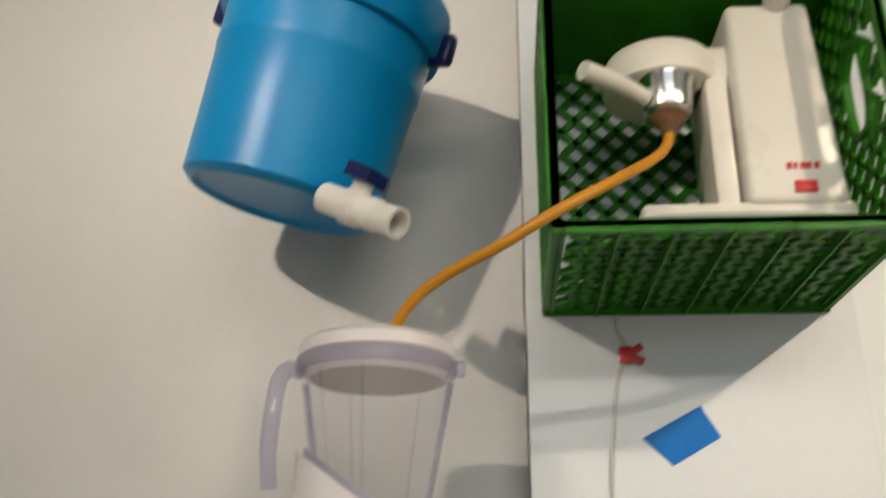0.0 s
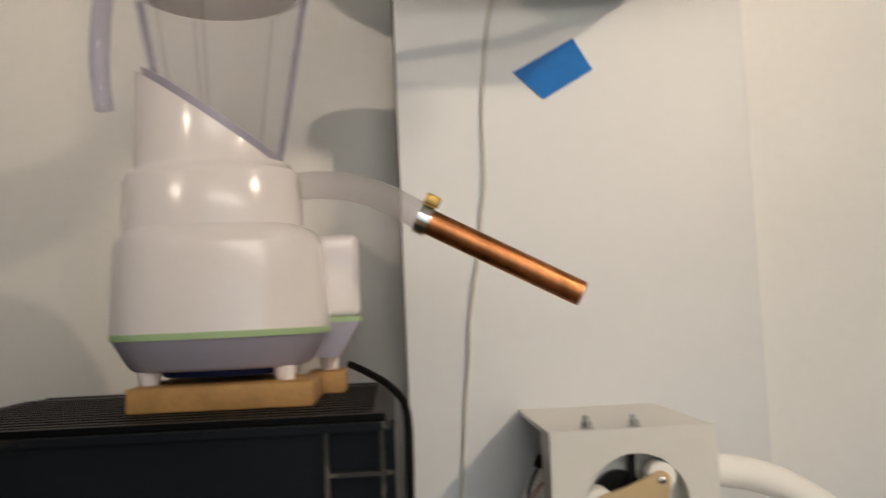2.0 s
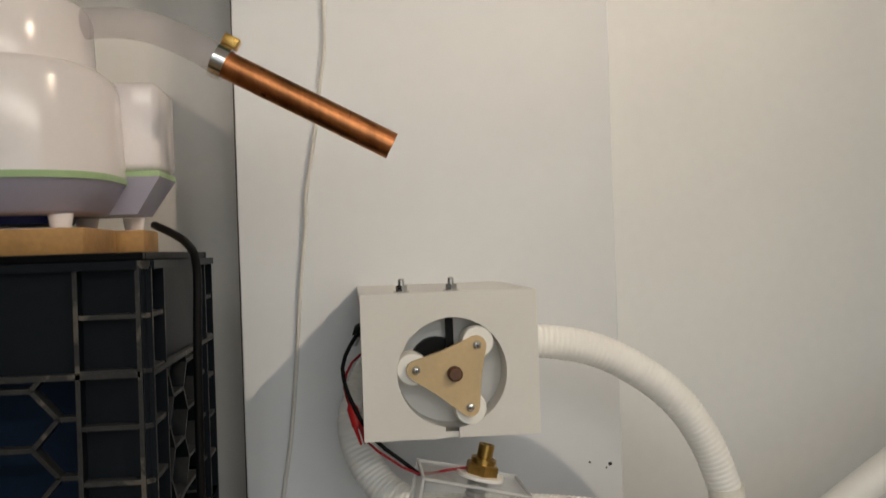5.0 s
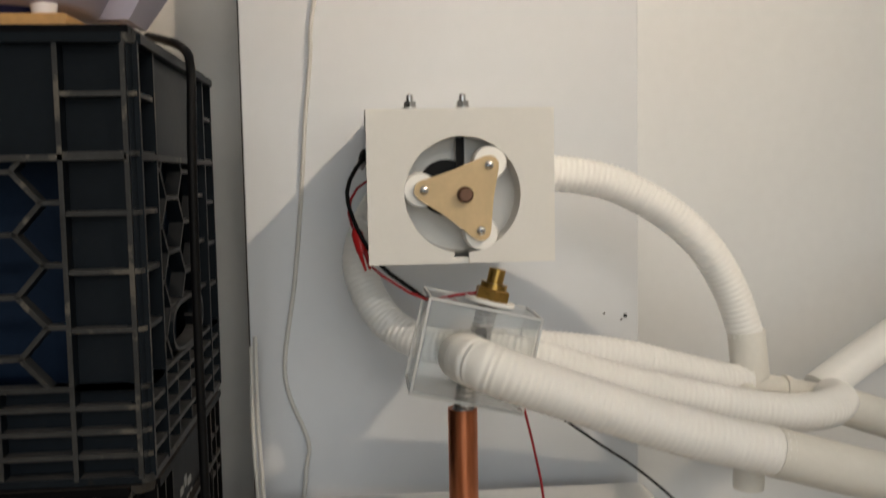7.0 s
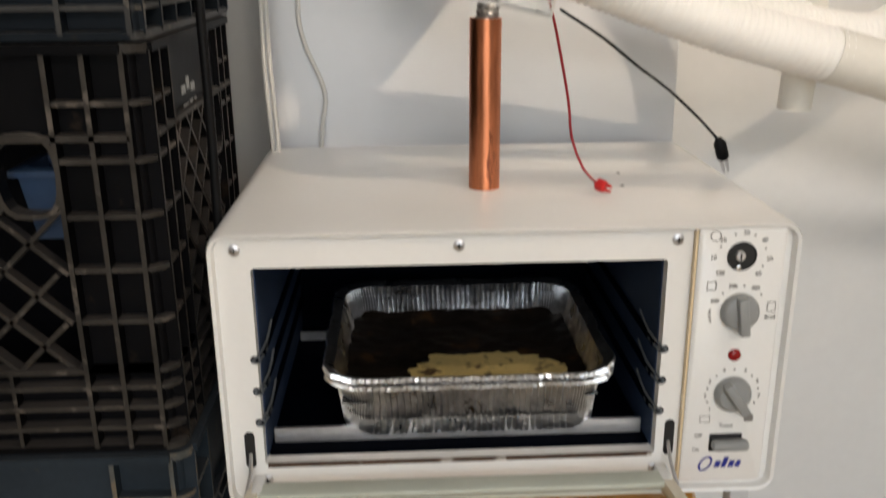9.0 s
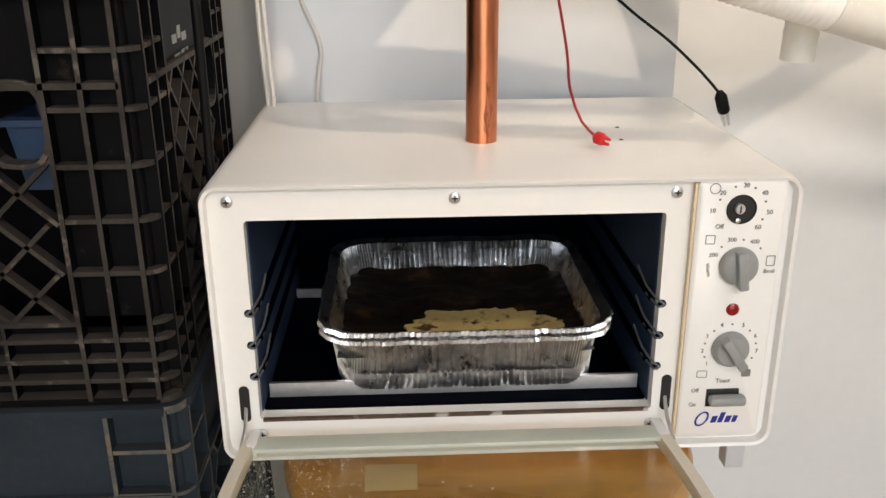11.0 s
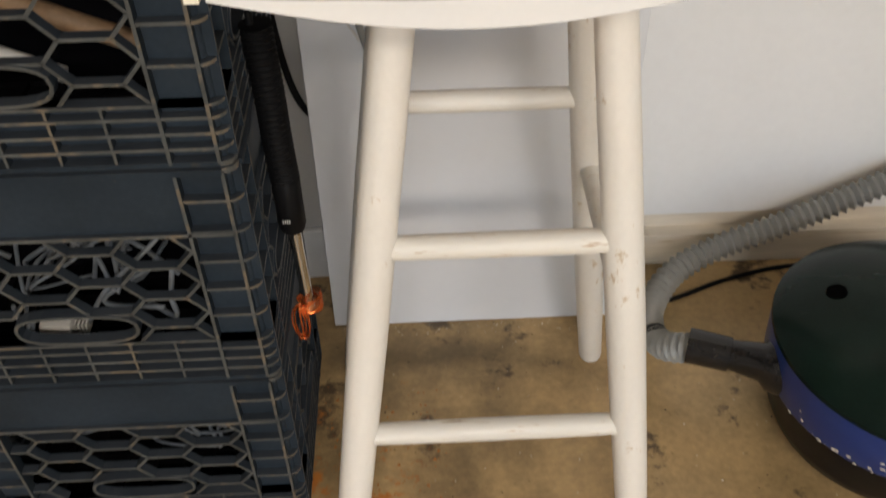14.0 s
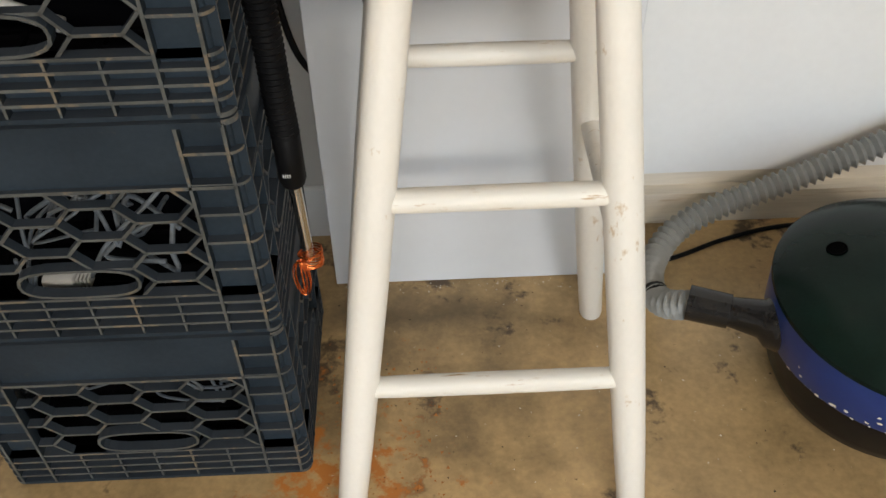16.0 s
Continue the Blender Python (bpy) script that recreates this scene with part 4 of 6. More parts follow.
def stool():
    s = thing("wooden_stool", (0.284, 0.965, 0.0), "white-painted wooden bar stool with a bare round seat", "stool")
    bm = bmesh.new()
    lathe(bm, (0.280, 0.971, 0.727), (0, 0, 1), [(0, 0.150), (0.004, 0.160), (0.012, 0.166), (0.024, 0.166), (0.031, 0.162), (0.033, 0.155)], 56)
    part("seat", bm, "wood", s, "round varnished orange-brown wooden seat")
    legs = {"fl": ((0.205, 0.903, 0.735), (0.112, 0.806, 0.0)), "fr": ((0.364, 0.903, 0.735), (0.457, 0.806, 0.0)), "bl": ((0.205, 1.035, 0.735), (0.112, 1.135, 0.0)), "br": ((0.364, 1.035, 0.735), (0.460, 1.135, 0.0))}
    at = {}
    for k, (a, b) in legs.items():
        bm = bmesh.new()
        a, b = Vector(a), Vector(b)
        d = b - a
        L = d.length
        lathe(bm, a, d, [(0, 0.017), (0.2 * L, 0.0185), (0.5 * L, 0.0195), (0.8 * L, 0.0185), (L - 0.006, 0.0165), (L, 0.0150)], 24)
        part("leg", bm, "stool", s, "white-painted splayed turned leg")
        at[k] = lambda z, a=a, d=d: a + d * ((a.z - z) / -d.z)
    for p, q, z in (("fl", "fr", 0.473), ("fl", "fr", 0.237), ("bl", "br", 0.497), ("bl", "br", 0.235), ("fl", "bl", 0.38), ("fr", "br", 0.40), ("fl", "bl", 0.14), ("fr", "br", 0.16)):
        if (p, q) != ("fl", "fr") and z in (0.235, 0.14, 0.16):
            continue
        a, b = at[p](z), at[q](z)
        d = b - a
        bm = bmesh.new()
        lathe(bm, a, d, [(0, 0.0112), (0.15 * d.length, 0.0120), (0.5 * d.length, 0.0123), (0.85 * d.length, 0.0120), (d.length, 0.0112)], 18)
        part("rung", bm, "rung", s, "worn white rung with wood showing through")


stool()
solo("paper_label", boxbm(0.183, 0.222, 0.888, 0.921, 0.7602, 0.7606), "label", "yellowed paper label stuck on the wooden seat", "label")

# ---- blender on the crates ----


def super_ring(cx, cy, z, rx, ry, k=2.8, n=40, zf=None):
    out = []
    for i in range(n):
        a = 2 * math.pi * i / n
        c, s = math.cos(a), math.sin(a)
        x = cx + rx * math.copysign(abs(c) ** (2 / k), c)
        y = cy + ry * math.copysign(abs(s) ** (2 / k), s)
        out.append(Vector((x, y, zf(x, y) if zf else z)))
    return out


BX, BY = -0.089, 1.040


def blender_machine():
    b = thing("blender", (BX, BY, 1.436), "white plastic kitchen blender with a clear jug and hose outlet", "blender")
    n = 44
    bm = bmesh.new()
    skin(bm, [super_ring(BX, BY, 1.447, 0.076, 0.070), super_ring(BX, BY, 1.450, 0.080, 0.074), super_ring(BX, BY, 1.474, 0.094, 0.086)])
    part("foot_shell", bm, "greyplastic", b, "lilac-grey lower shell")
    bm = bmesh.new()
    skin(bm, [super_ring(BX, BY, 1.474, 0.0955, 0.0875), super_ring(BX, BY, 1.4795, 0.0955, 0.0875)])
    part("seal_line", bm, "greenline", b, "pale green seam")
    bm = bmesh.new()
    cx2 = BX - 0.006
    rings = [super_ring(BX, BY, 1.4795, 0.0950, 0.087), super_ring(BX, BY, 1.552, 0.0915, 0.084), super_ring(BX, BY, 1.561, 0.0890, 0.082), super_ring(BX - 0.002, BY, 1.5665, 0.085, 0.079, 2.6),
             super_ring(cx2, BY, 1.5705, 0.0800, 0.0745, 2.5), super_ring(cx2, BY, 1.6145, 0.0785, 0.073, 2.5), super_ring(cx2, BY, 1.6205, 0.0765, 0.071, 2.4), super_ring(cx2, BY, 1.6225, 0.0730, 0.069, 2.2)]
    cut = lambda x, y: 1.719 - (x - (cx2 - 0.070)) * 0.71
    rings += [super_ring(cx2, BY, 1.628, 0.0700, 0.067, 2.1), super_ring(cx2, BY, 0, 0.0690, 0.066, 2.0, zf=cut), super_ring(cx2, BY, 0, 0.0655, 0.0625, 2.0, zf=cut), super_ring(cx2, BY, 1.605, 0.060, 0.058, 2.0)]
    skin(bm, rings)
    part("motor_body", bm, "whiteplastic", b, "glossy white stepped motor body")
    bm = bmesh.new()
    lift = lambda h: (lambda x, y: cut(x, y) + h)
    skin(bm, [super_ring(cx2, BY, 0, 0.0600, 0.0575, 2.0, zf=lift(-0.012)), super_ring(cx2, BY, 0, 0.0615, 0.0590, 2.0, zf=lift(0.009)), super_ring(cx2, BY, 0, 0.0585, 0.0560, 2.0, zf=lift(0.010)), super_ring(cx2, BY, 0, 0.0575, 0.0550, 2.0, zf=lift(-0.012))], cap=False)
    part("jug_collar", bm, "greyplastic", b, "violet-grey collar at the foot of the jug")
    bm = bmesh.new()
    box(bm, -0.035, 0.0335, 1.065, 1.140, 1.487, 1.5655, bev=0.007, seg=3)
    part("rear_housing", bm, "whiteplastic", b, "white rear control housing")
    bm = boxbm(-0.034, 0.033, 1.066, 1.139, 1.482, 1.487)
    part("seal_line", bm, "greenline", b)
    bm = bmesh.new()
    lo = [Vector(p) for p in ((-0.04, 1.07, 1.449), (0.012, 1.07, 1.449), (0.012, 1.130, 1.449), (-0.04, 1.130, 1.449))]
    hi = [Vector(p) for p in ((-0.04, 1.066, 1.482), (0.033, 1.066, 1.482), (0.033, 1.139, 1.482), (-0.04, 1.139, 1.482))]
    skin(bm, [lo, hi])
    part("foot_shell", bm, "greyplastic", b)
    for x, y in ((-0.145, 0.995), (-0.030, 0.995), (-0.140, 1.085), (-0.035, 1.085), (0.0, 1.11)):
        bm = bmesh.new()
        lathe(bm, (x, y, 1.4355), (0, 0, 1), [(0, 0.008), (0.012, 0.010)], 14)
        part("foot", bm, "whiteplastic", b)
    bm = bmesh.new()
    skin(bm, [super_ring(BX, BY, 1.4405, 0.052, 0.045), super_ring(BX, BY, 1.4468, 0.055, 0.048)])
    part("vent_plate", bm, "navy", b, "dark blue vent plate underneath")
    # jug
    jx = BX + 0.004
    bm = bmesh.new()
    prof = [(1.628, 0.0505), (1.66, 0.0560), (1.72, 0.0665), (1.790, 0.0790), (1.806, 0.0815)]
    skin(bm, [ring_pts((jx, BY, z), (0, 0, 1), r, n) for z, r in prof], cap=False)
    jug = part("jug", bm, "jar", b, "clear tapered plastic jug", smooth=60)
    jug.visible_shadow = False
    for a in (172, 232, 268, 8, 60, 120):
        u = Vector((math.cos(radians(a)), math.sin(radians(a)), 0))
        pts = [Vector((jx, BY, z)) + u * (r - 0.0012) for z, r in prof[:4]]
        w = 0.0034 if a in (172, 8) else 0.0016
        part("jug_rib", tubebm([tuple(p) for p in pts], w, 8), "jarpost" if w > 0.003 else "jar", jug, "violet-tinted moulded rib" if w > 0.003 else "")
    bm = bmesh.new()
    skin(bm, [ring_pts((jx, BY, z), (0, 0, 1), r, n) for z, r in ((1.794, 0.0800), (1.797, 0.0840), (1.808, 0.0850), (1.811, 0.0815))], cap=False)
    part("rim", bm, "jarpost", jug, "clear rim collar")
    bm = boxbm(jx + 0.080, jx + 0.093, BY - 0.006, BY + 0.006, 1.794, 1.812, bev=0.003)
    part("spout", bm, "jarpost", jug)
    bm = bmesh.new()
    skin(bm, [ring_pts((jx, BY, z), (0, 0, 1), r, n) for z, r in ((1.790, 0.0705), (1.806, 0.0770), (1.812, 0.0825), (1.824, 0.0815), (1.830, 0.0740), (1.833, 0.055), (1.8335, 0.016))])
    part("lid", bm, "lidplastic", b, "pale pinkish-white flat lid")
    hp = [(jx - 0.076, BY - 0.02, 1.796), (jx - 0.086, BY - 0.030, 1.797), (jx - 0.0945, BY - 0.036, 1.783), (jx - 0.0985, BY - 0.040, 1.735), (jx - 0.0985, BY - 0.040, 1.705), (jx - 0.0950, BY - 0.040, 1.676)]
    part("jug_handle", tubebm(hp, lambda s: 0.0088 - 0.012 * max(0, s - 0.08), 14), "jarpost", jug, "milky lilac drop handle")
    # outlet
    part("outlet_hose", tubebm([(-0.040, 1.035, 1.604), (-0.005, 1.03, 1.608), (0.035, 1.025, 1.603), (0.070, 1.02, 1.588), (0.100, 1.02, 1.570)], 0.0128, 16), "tubing", b, "clear vinyl outlet hose")
    a, e = Vector((0.094, 1.02, 1.5725)), Vector((0.236, 1.02, 1.4985))
    d = (e - a).normalized()
    bm = bmesh.new()
    L = (e - a).length
    lathe(bm, a, d, [(0, 0.0105), (0.001, 0.0118), (L, 0.0118), (L, 0.0105), (L - 0.03, 0.0104)], 24)
    part("spout_pipe", bm, "copper", b, "bright copper outlet pipe")
    bm = bmesh.new()
    lathe(bm, a - d * 0.004, d, [(0, 0.0132), (0, 0.0148), (0.011, 0.0148), (0.011, 0.0132)], 24)
    cl = part("hose_clamp", bm, "chrome", b, "worm-drive hose clamp")
    nrm = Vector((0.46, 0, 0.89))
    bm = boxbm(-0.007, 0.007, -0.006, 0.006, 0, 0.010, bev=0.0015)
    bmesh.ops.transform(bm, matrix=Matrix.Translation(a + d * 0.002 + nrm * 0.0138) @ Matrix.Rotation(radians(28), 4, "Y"), verts=bm.verts)
    part("clamp_screw", bm, "brass", cl, "brassy clamp screw housing")


M["lidplastic"] = mat("pale_lid", (0.80, 0.75, 0.75), 0.35, vary=0.03, scale=12)
blender_machine()
TOP5 = 1.4085


def grate():
    g = thing("plastic_grate", (-0.126, 1.05, TOP5), "black slatted plastic grate lying on the top crate", "grate")
    bm = boxbm(CX0 + 0.004, CX1 - 0.004, CY0 + 0.004, CY0 + 0.014, TOP5, TOP5 + 0.006, bev=0.001)
    box(bm, CX0 + 0.004, CX1 - 0.004, CY1 - 0.014, CY1 - 0.004, TOP5, TOP5 + 0.006, bev=0.001)
    box(bm, CX0 + 0.004, CX0 + 0.014, CY0 + 0.014, CY1 - 0.014, TOP5, TOP5 + 0.006, bev=0.001)
    box(bm, CX1 - 0.014, CX1 - 0.004, CY0 + 0.014, CY1 - 0.014, TOP5, TOP5 + 0.006, bev=0.001)
    part("frame", bm, "crate_black", g, smooth=None)
    for i in range(15):
        y = CY0 + 0.026 + i * 0.0198
        part("slat", boxbm(CX0 + 0.014, CX1 - 0.014, y - 0.004, y + 0.004, TOP5 + 0.001, TOP5 + 0.006), "crate_black", g, smooth=None)


grate()
G5 = TOP5 + 0.006
solo("wood_block", boxbm(-0.156, -0.004, 0.962, 1.06, G5, 1.4353, bev=0.002), "pine", "rough pine block under the blender", "wood block", "blocks under the blender")
solo("wood_block", boxbm(-0.020, 0.016, 1.075, 1.135, G5, 1.4353, bev=0.002), "pine", "short pine offcut under the blender's rear foot", "wood block", "blocks under the blender")
solo("wood_block", boxbm(-0.150, -0.030, 1.065, 1.10, G5, 1.4353, bev=0.002), "pine", "rough pine strip under the blender", "wood block", "blocks under the blender")

# ---- bucket with tap ----


def bucket():
    base, top = Vector((-0.236, 1.150, 2.046)), Vector((-0.160, 1.110, 2.335))
    ax = (top - base).normalized()
    L = (top - base).length
    b = thing("bucket", tuple(base), "blue plastic pail with a white tap, tipped against the wall", "bucket")
    bm = bmesh.new()
    lathe(bm, base, ax, [(0.010, 0.085), (0.007, 0.106), (0.0, 0.112), (0.001, 0.118), (0.009, 0.1265), (0.10, 0.131), (0.175, 0.1345), (0.179, 0.1365), (0.188, 0.1365), (0.192, 0.136), (L - 0.03, 0.141), (L, 0.142), (L, 0.138), (0.02, 0.120)], 64)
    part("pail", bm, "bluebucket", b, "glossy blue pail wall")
    bm = bmesh.new()
    lathe(bm, base, ax, [(L - 0.065, 0.139), (L - 0.065, 0.148), (L - 0.060, 0.1505), (L - 0.012, 0.1525), (L, 0.150), (L, 0.142)], 64, cap=False)
    part("rim_band", bm, "bluebucket", b, "thick overhanging blue rim")
    u = ax.cross(Vector((0, 1, 0))).normalized()
    for sgn in (1, -1):
        c = base + ax * (L - 0.050) + u * sgn * 0.150
        bm = boxbm(-0.010, 0.010, -0.020, 0.020, -0.022, 0.022, bev=0.007, seg=3)
        bmesh.ops.transform(bm, matrix=Matrix.Translation(c) @ ax.to_track_quat("Z", "Y").to_matrix().to_4x4(), verts=bm.verts)
        part("handle_lug", bm, "navy", b, "navy handle lug")
    # tap
    p0, p1 = Vector((-0.136, 1.035, 1.996)), Vector((-0.060, 0.992, 1.949))
    d = (p1 - p0).normalized()
    K = (p1 - p0).length
    bm = bmesh.new()
    lathe(bm, p0, d, [(-0.02, 0.018), (0.014, 0.018), (0.018, 0.0215), (0.038, 0.0215), (0.042, 0.0165), (0.052, 0.0165), (0.054, 0.0190), (0.064, 0.0190), (0.066, 0.0165), (0.076, 0.0165), (0.078, 0.0175), (K, 0.0175), (K, 0.0135), (K - 0.03, 0.0132)], 28)
    tap = part("tap", bm, "pvc", b, "off-white ribbed PVC tap")
    up = (ax - d * ax.dot(d)).normalized()
    c = p0 + d * 0.026
    bm = bmesh.new()
    rod(bm, c, c + up * 0.034, 0.012)
    part("valve_stem", bm, "pvc", tap)
    bm = bmesh.new()
    w = d.cross(up)
    skin(bm, [[c + up * h + d * (x * 0.017) + w * (y * 0.026) for x, y in ((1, .6), (.6, 1), (-.6, 1), (-1, .6), (-1, -.6), (-.6, -1), (.6, -1), (1, -.6))] for h in (0.030, 0.046)])
    part("valve_handle", bm, "navy", tap, "navy blue valve lever", smooth=20)
    # hook to the wall
    hk = base + ax * (L + 0.004)
    part("wall_hook", tubebm([(hk.x, hk.y + 0.145, hk.z - 0.01), (hk.x, 1.28, hk.z + 0.03), (hk.x, WALL_Y, hk.z + 0.03)], 0.004, 8), "steel", b)


bucket()

# ---- green crate on the panel, with the coffee machine ----
GX0, GX1, GY0, GY1, GZ0, GZ1 = 0.100, 0.462, 0.958, 1.2435, 1.926, 2.290


def green_crate():
    g = thing("green_crate", ((GX0 + GX1) / 2, 1.1, GZ0), "bright green plastic crate fixed sideways to the panel", "crate")
    t = 0.010

    def lattice(bm, f, w, h, hole=None):
        """Sheet with rows of slanted diamond openings, as crossing ribs."""
        diamond(bm, f, 0.012, w - 0.012, 0.012, h - 0.012, hole, 0.0095, 0.0, 0.006)
        for u0, u1, v0, v1 in ((0, w, 0, 0.014), (0, w, h - 0.014, h), (0, 0.014, 0.014, h - 0.014), (w - 0.014, w, 0.014, h - 0.014)):
            slab(bm, f, u0, u1, v0, v1, -0.001, 0.007)
    bm = bmesh.new()
    lattice(bm, lambda u, v, d: (GX0 + u, GY1 - d, GZ0 + v), GX1 - GX0, GZ1 - GZ0)
    part("back_lattice", bm, "green", g, "green lattice with diamond holes", smooth=None)
    bm = bmesh.new()
    lattice(bm, lambda u, v, d: (GX0 + d, GY0 + u, GZ0 + v), GY1 - GY0, GZ1 - GZ0)
    slab(bm, lambda u, v, d: (GX0 + d, GY0 + u, GZ0 + v), 0.0, 0.20, 0.0, GZ1 - GZ0, 0.006, 0.009)
    part("flank", bm, "green", g, smooth=None)
    bm = bmesh.new()
    fr = lambda u, v, d: (GX1 - d, GY0 + u, GZ0 + v)
    hole = (0.085, 0.20, 0.024, 0.055)
    lattice(bm, fr, GY1 - GY0, GZ1 - GZ0, hole)
    oval(bm, fr, *hole, 0.006, -0.002, 0.008)
    part("flank", bm, "green", g, "green side with an oval hand hole", smooth=None)
    bm = bmesh.new()
    fb = lambda u, v, d: (GX0 + u, GY0 + v, GZ0 + d)
    lattice(bm, lambda u, v, d: fb(u, v, d + 0.002), GX1 - GX0, GY1 - GY0)
    base = tagged(part("bottom_side", bm, "green", g, "ribbed green latticed underside", smooth=None), kind="stuff")
    for i in range(7):
        u = 0.01 + i * (GX1 - GX0 - 0.02) / 6
        bm = bmesh.new()
        bar(bm, fb, u, 0, u, GY1 - GY0, 0.0020, -0.005, 0.003)
        part("rib", bm, "green", base, smooth=None)
    for v in (0.004, GY1 - GY0 - 0.004):
        bm = bmesh.new()
        bar(bm, fb, 0, v, GX1 - GX0, v, 0.0028, -0.0045, 0.003)
        part("rib", bm, "green", base, smooth=None)
    bm = bmesh.new()
    slab(bm, lambda u, v, d: (GX0 + u, GY0 + v, GZ1 - d), 0, GX1 - GX0, 0, GY1 - GY0, 0, 0.006)
    part("top_side", bm, "green", g, smooth=None)
    bm = bmesh.new()
    outer = rrect(GX0 - 0.004, GX1 + 0.004, GZ0 - 0.005, GZ1 + 0.004, 0.010, GY0)
    inner = rrect(GX0 + 0.009, GX1 - 0.009, GZ0 + 0.008, GZ1 - 0.008, 0.006, GY0)
    back = Vector((0, 0.009, 0))
    skin(bm, [outer, inner, [p + back for p in inner], [p + back for p in outer], outer], cap=False)
    part("rim", bm, "green", g, "lighter green open rim")


green_crate()


def coffee_machine():
    zb = GZ0 + 0.0075
    c = thing("coffee_machine", (0.33, 1.09, zb), "old cream-white pump coffee machine with a metal filter cup", "coffee machine")
    bm = bmesh.new()
    skin(bm, [super_ring(0.300, 1.080, zb, 0.148, 0.085, 3.2), super_ring(0.300, 1.080, zb + 0.018, 0.146, 0.084, 3.2), super_ring(0.300, 1.080, zb + 0.026, 0.138, 0.078, 3.2)])
    part("drip_base", bm, "greyclear", c, "translucent grey drip base")
    part("base_block", boxbm(0.205, 0.440, 1.045, 1.150, zb + 0.026, zb + 0.058, bev=0.008, seg=3), "applwhite", c)
    bm = boxbm(-0.056, 0.056, 1.040, 1.165, 0, 0.265, bev=0.010, seg=3)
    for v in bm.verts:
        k = v.co.z / 0.265
        v.co.x = v.co.x * (1 - 0.12 * k) + 0.376 - 0.006 * k
        v.co.z += zb + 0.052
    tower = part("water_tower", bm, "applwhite", c, "tall cream-white water tower")
    part("switch", boxbm(0.372, 0.396, 1.0365, 1.0405, zb + 0.064, zb + 0.078, bev=0.001), "red", tower, "small red rocker switch")
    for i, w in enumerate((0.006, 0.005, 0.007, 0.005, 0.006)):
        part("marking_bar", boxbm(0.366 + i * 0.0075, 0.366 + i * 0.0075 + w, 1.0392, 1.0402, zb + 0.093, zb + 0.101), "red", tower, smooth=None)
    part("side_column", boxbm(0.290, 0.316, 1.050, 1.14, zb + 0.052, zb + 0.225, bev=0.005), "applwhite", c)
    bm = bmesh.new()
    lathe(bm, (0.245, 1.090, zb + 0.215), (0, 0, 1), [(0, 0.052), (0.006, 0.068), (0.030, 0.073), (0.048, 0.064), (0.060, 0.040), (0.064, 0.01)], 36)
    part("brew_head", bm, "applwhite", c, "round cream-white brew head")
    part("head_arm", boxbm(0.270, 0.350, 1.055, 1.135, zb + 0.215, zb + 0.272, bev=0.014, seg=3), "applwhite", c)
    bm = bmesh.new()
    lathe(bm, (0.246, 1.060, zb + 0.160), (0, 0, 1), [(0, 0.010), (0.014, 0.022), (0.018, 0.029), (0.050, 0.031), (0.056, 0.036), (0.060, 0.036)], 30)
    cup = part("filter_cup", bm, "chrome", c, "stained metal filter cup")
    part("cup_stain", lathe(bmesh.new(), (0.246, 1.060, zb + 0.147), (0, 0, 1), [(0, 0.008), (0.012, 0.011), (0.026, 0.0235)], 24), "coffeestain", cup, "brown coffee-stained funnel")
    part("cup_handle", tubebm([(0.218, 1.045, zb + 0.192), (0.185, 1.015, zb + 0.193), (0.142, 0.985, zb + 0.194)], lambda s: 0.0105 + 0.02 * min(s, 0.06), 16), "applwhite", cup, "cream-white cup handle")
    bm = bmesh.new()
    lathe(bm, (0.384, 1.045, zb + 0.318), (0, -1, 0.25), [(0, 0.016), (0.020, 0.015), (0.026, 0.011), (0.028, 0.004)], 20)
    part("steam_knob", bm, "applwhite", c, "cream-white steam knob")


M["greyclear"] = mat("smoky_plastic", (0.42, 0.46, 0.42), 0.25, vary=0.06, scale=14)
M["coffeestain"] = mat("coffee_stain", (0.20, 0.10, 0.05), 0.4, vary=0.3, scale=60)
coffee_machine()
solo("orange_tube", tubebm([(0.246, 1.060, 2.086), (0.240, 1.045, 2.066), (0.222, 1.020, 2.036), (0.175, 0.975, 1.990), (0.105, 0.944, 1.939), (0.050, 0.955, 1.909), (-0.005, 0.985, 1.890), (-0.042, 1.010, 1.872), (-0.064, 1.030, 1.850), (-0.070, 1.036, 1.8345)], 0.0062, 14), "orange", "orange rubber tube running down into the blender lid", "tube")

# ---- marks and cables on the panel ----


def tape():
    c = [(0.2160, 1.7650), (0.2895, 1.8045), (0.3115, 1.7660), (0.2510, 1.7315)]
    bm = bmesh.new()
    n = 6
    rows = []
    for j in range(n + 1):
        t = j / n
        a = Vector(c[0]).lerp(Vector(c[3]), t)
        b = Vector(c[1]).lerp(Vector(c[2]), t)
        rows.append([a.lerp(b, i / n) for i in range(n + 1)])
    g = [[bm.verts.new((p.x, PY - 0.0012 - 0.0008 * abs(noise.noise((p.x * 60, p.y * 60, 0))), p.y)) for p in row] for row in rows]
    h = [[bm.verts.new((p.x, PY - 0.0004, p.y)) for p in row] for row in rows]
    for lay in (g, h):
        for a, b in zip(lay, lay[1:]):
            for i in range(n):
                bm.faces.new((a[i], a[i + 1], b[i + 1], b[i]))
    edge = [(0, i) for i in range(n)] + [(j, n) for j in range(n)] + [(n, i) for i in range(n, 0, -1)] + [(j, 0) for j in range(n, 0, -1)]
    for (a, b), (c2, d) in zip(edge, edge[1:] + edge[:1]):
        bm.faces.new((g[a][b], g[c2][d], h[c2][d], h[a][b]))
    solo("tape_piece", bm, "tape", "torn piece of blue masking tape on the panel", "tape")


tape()


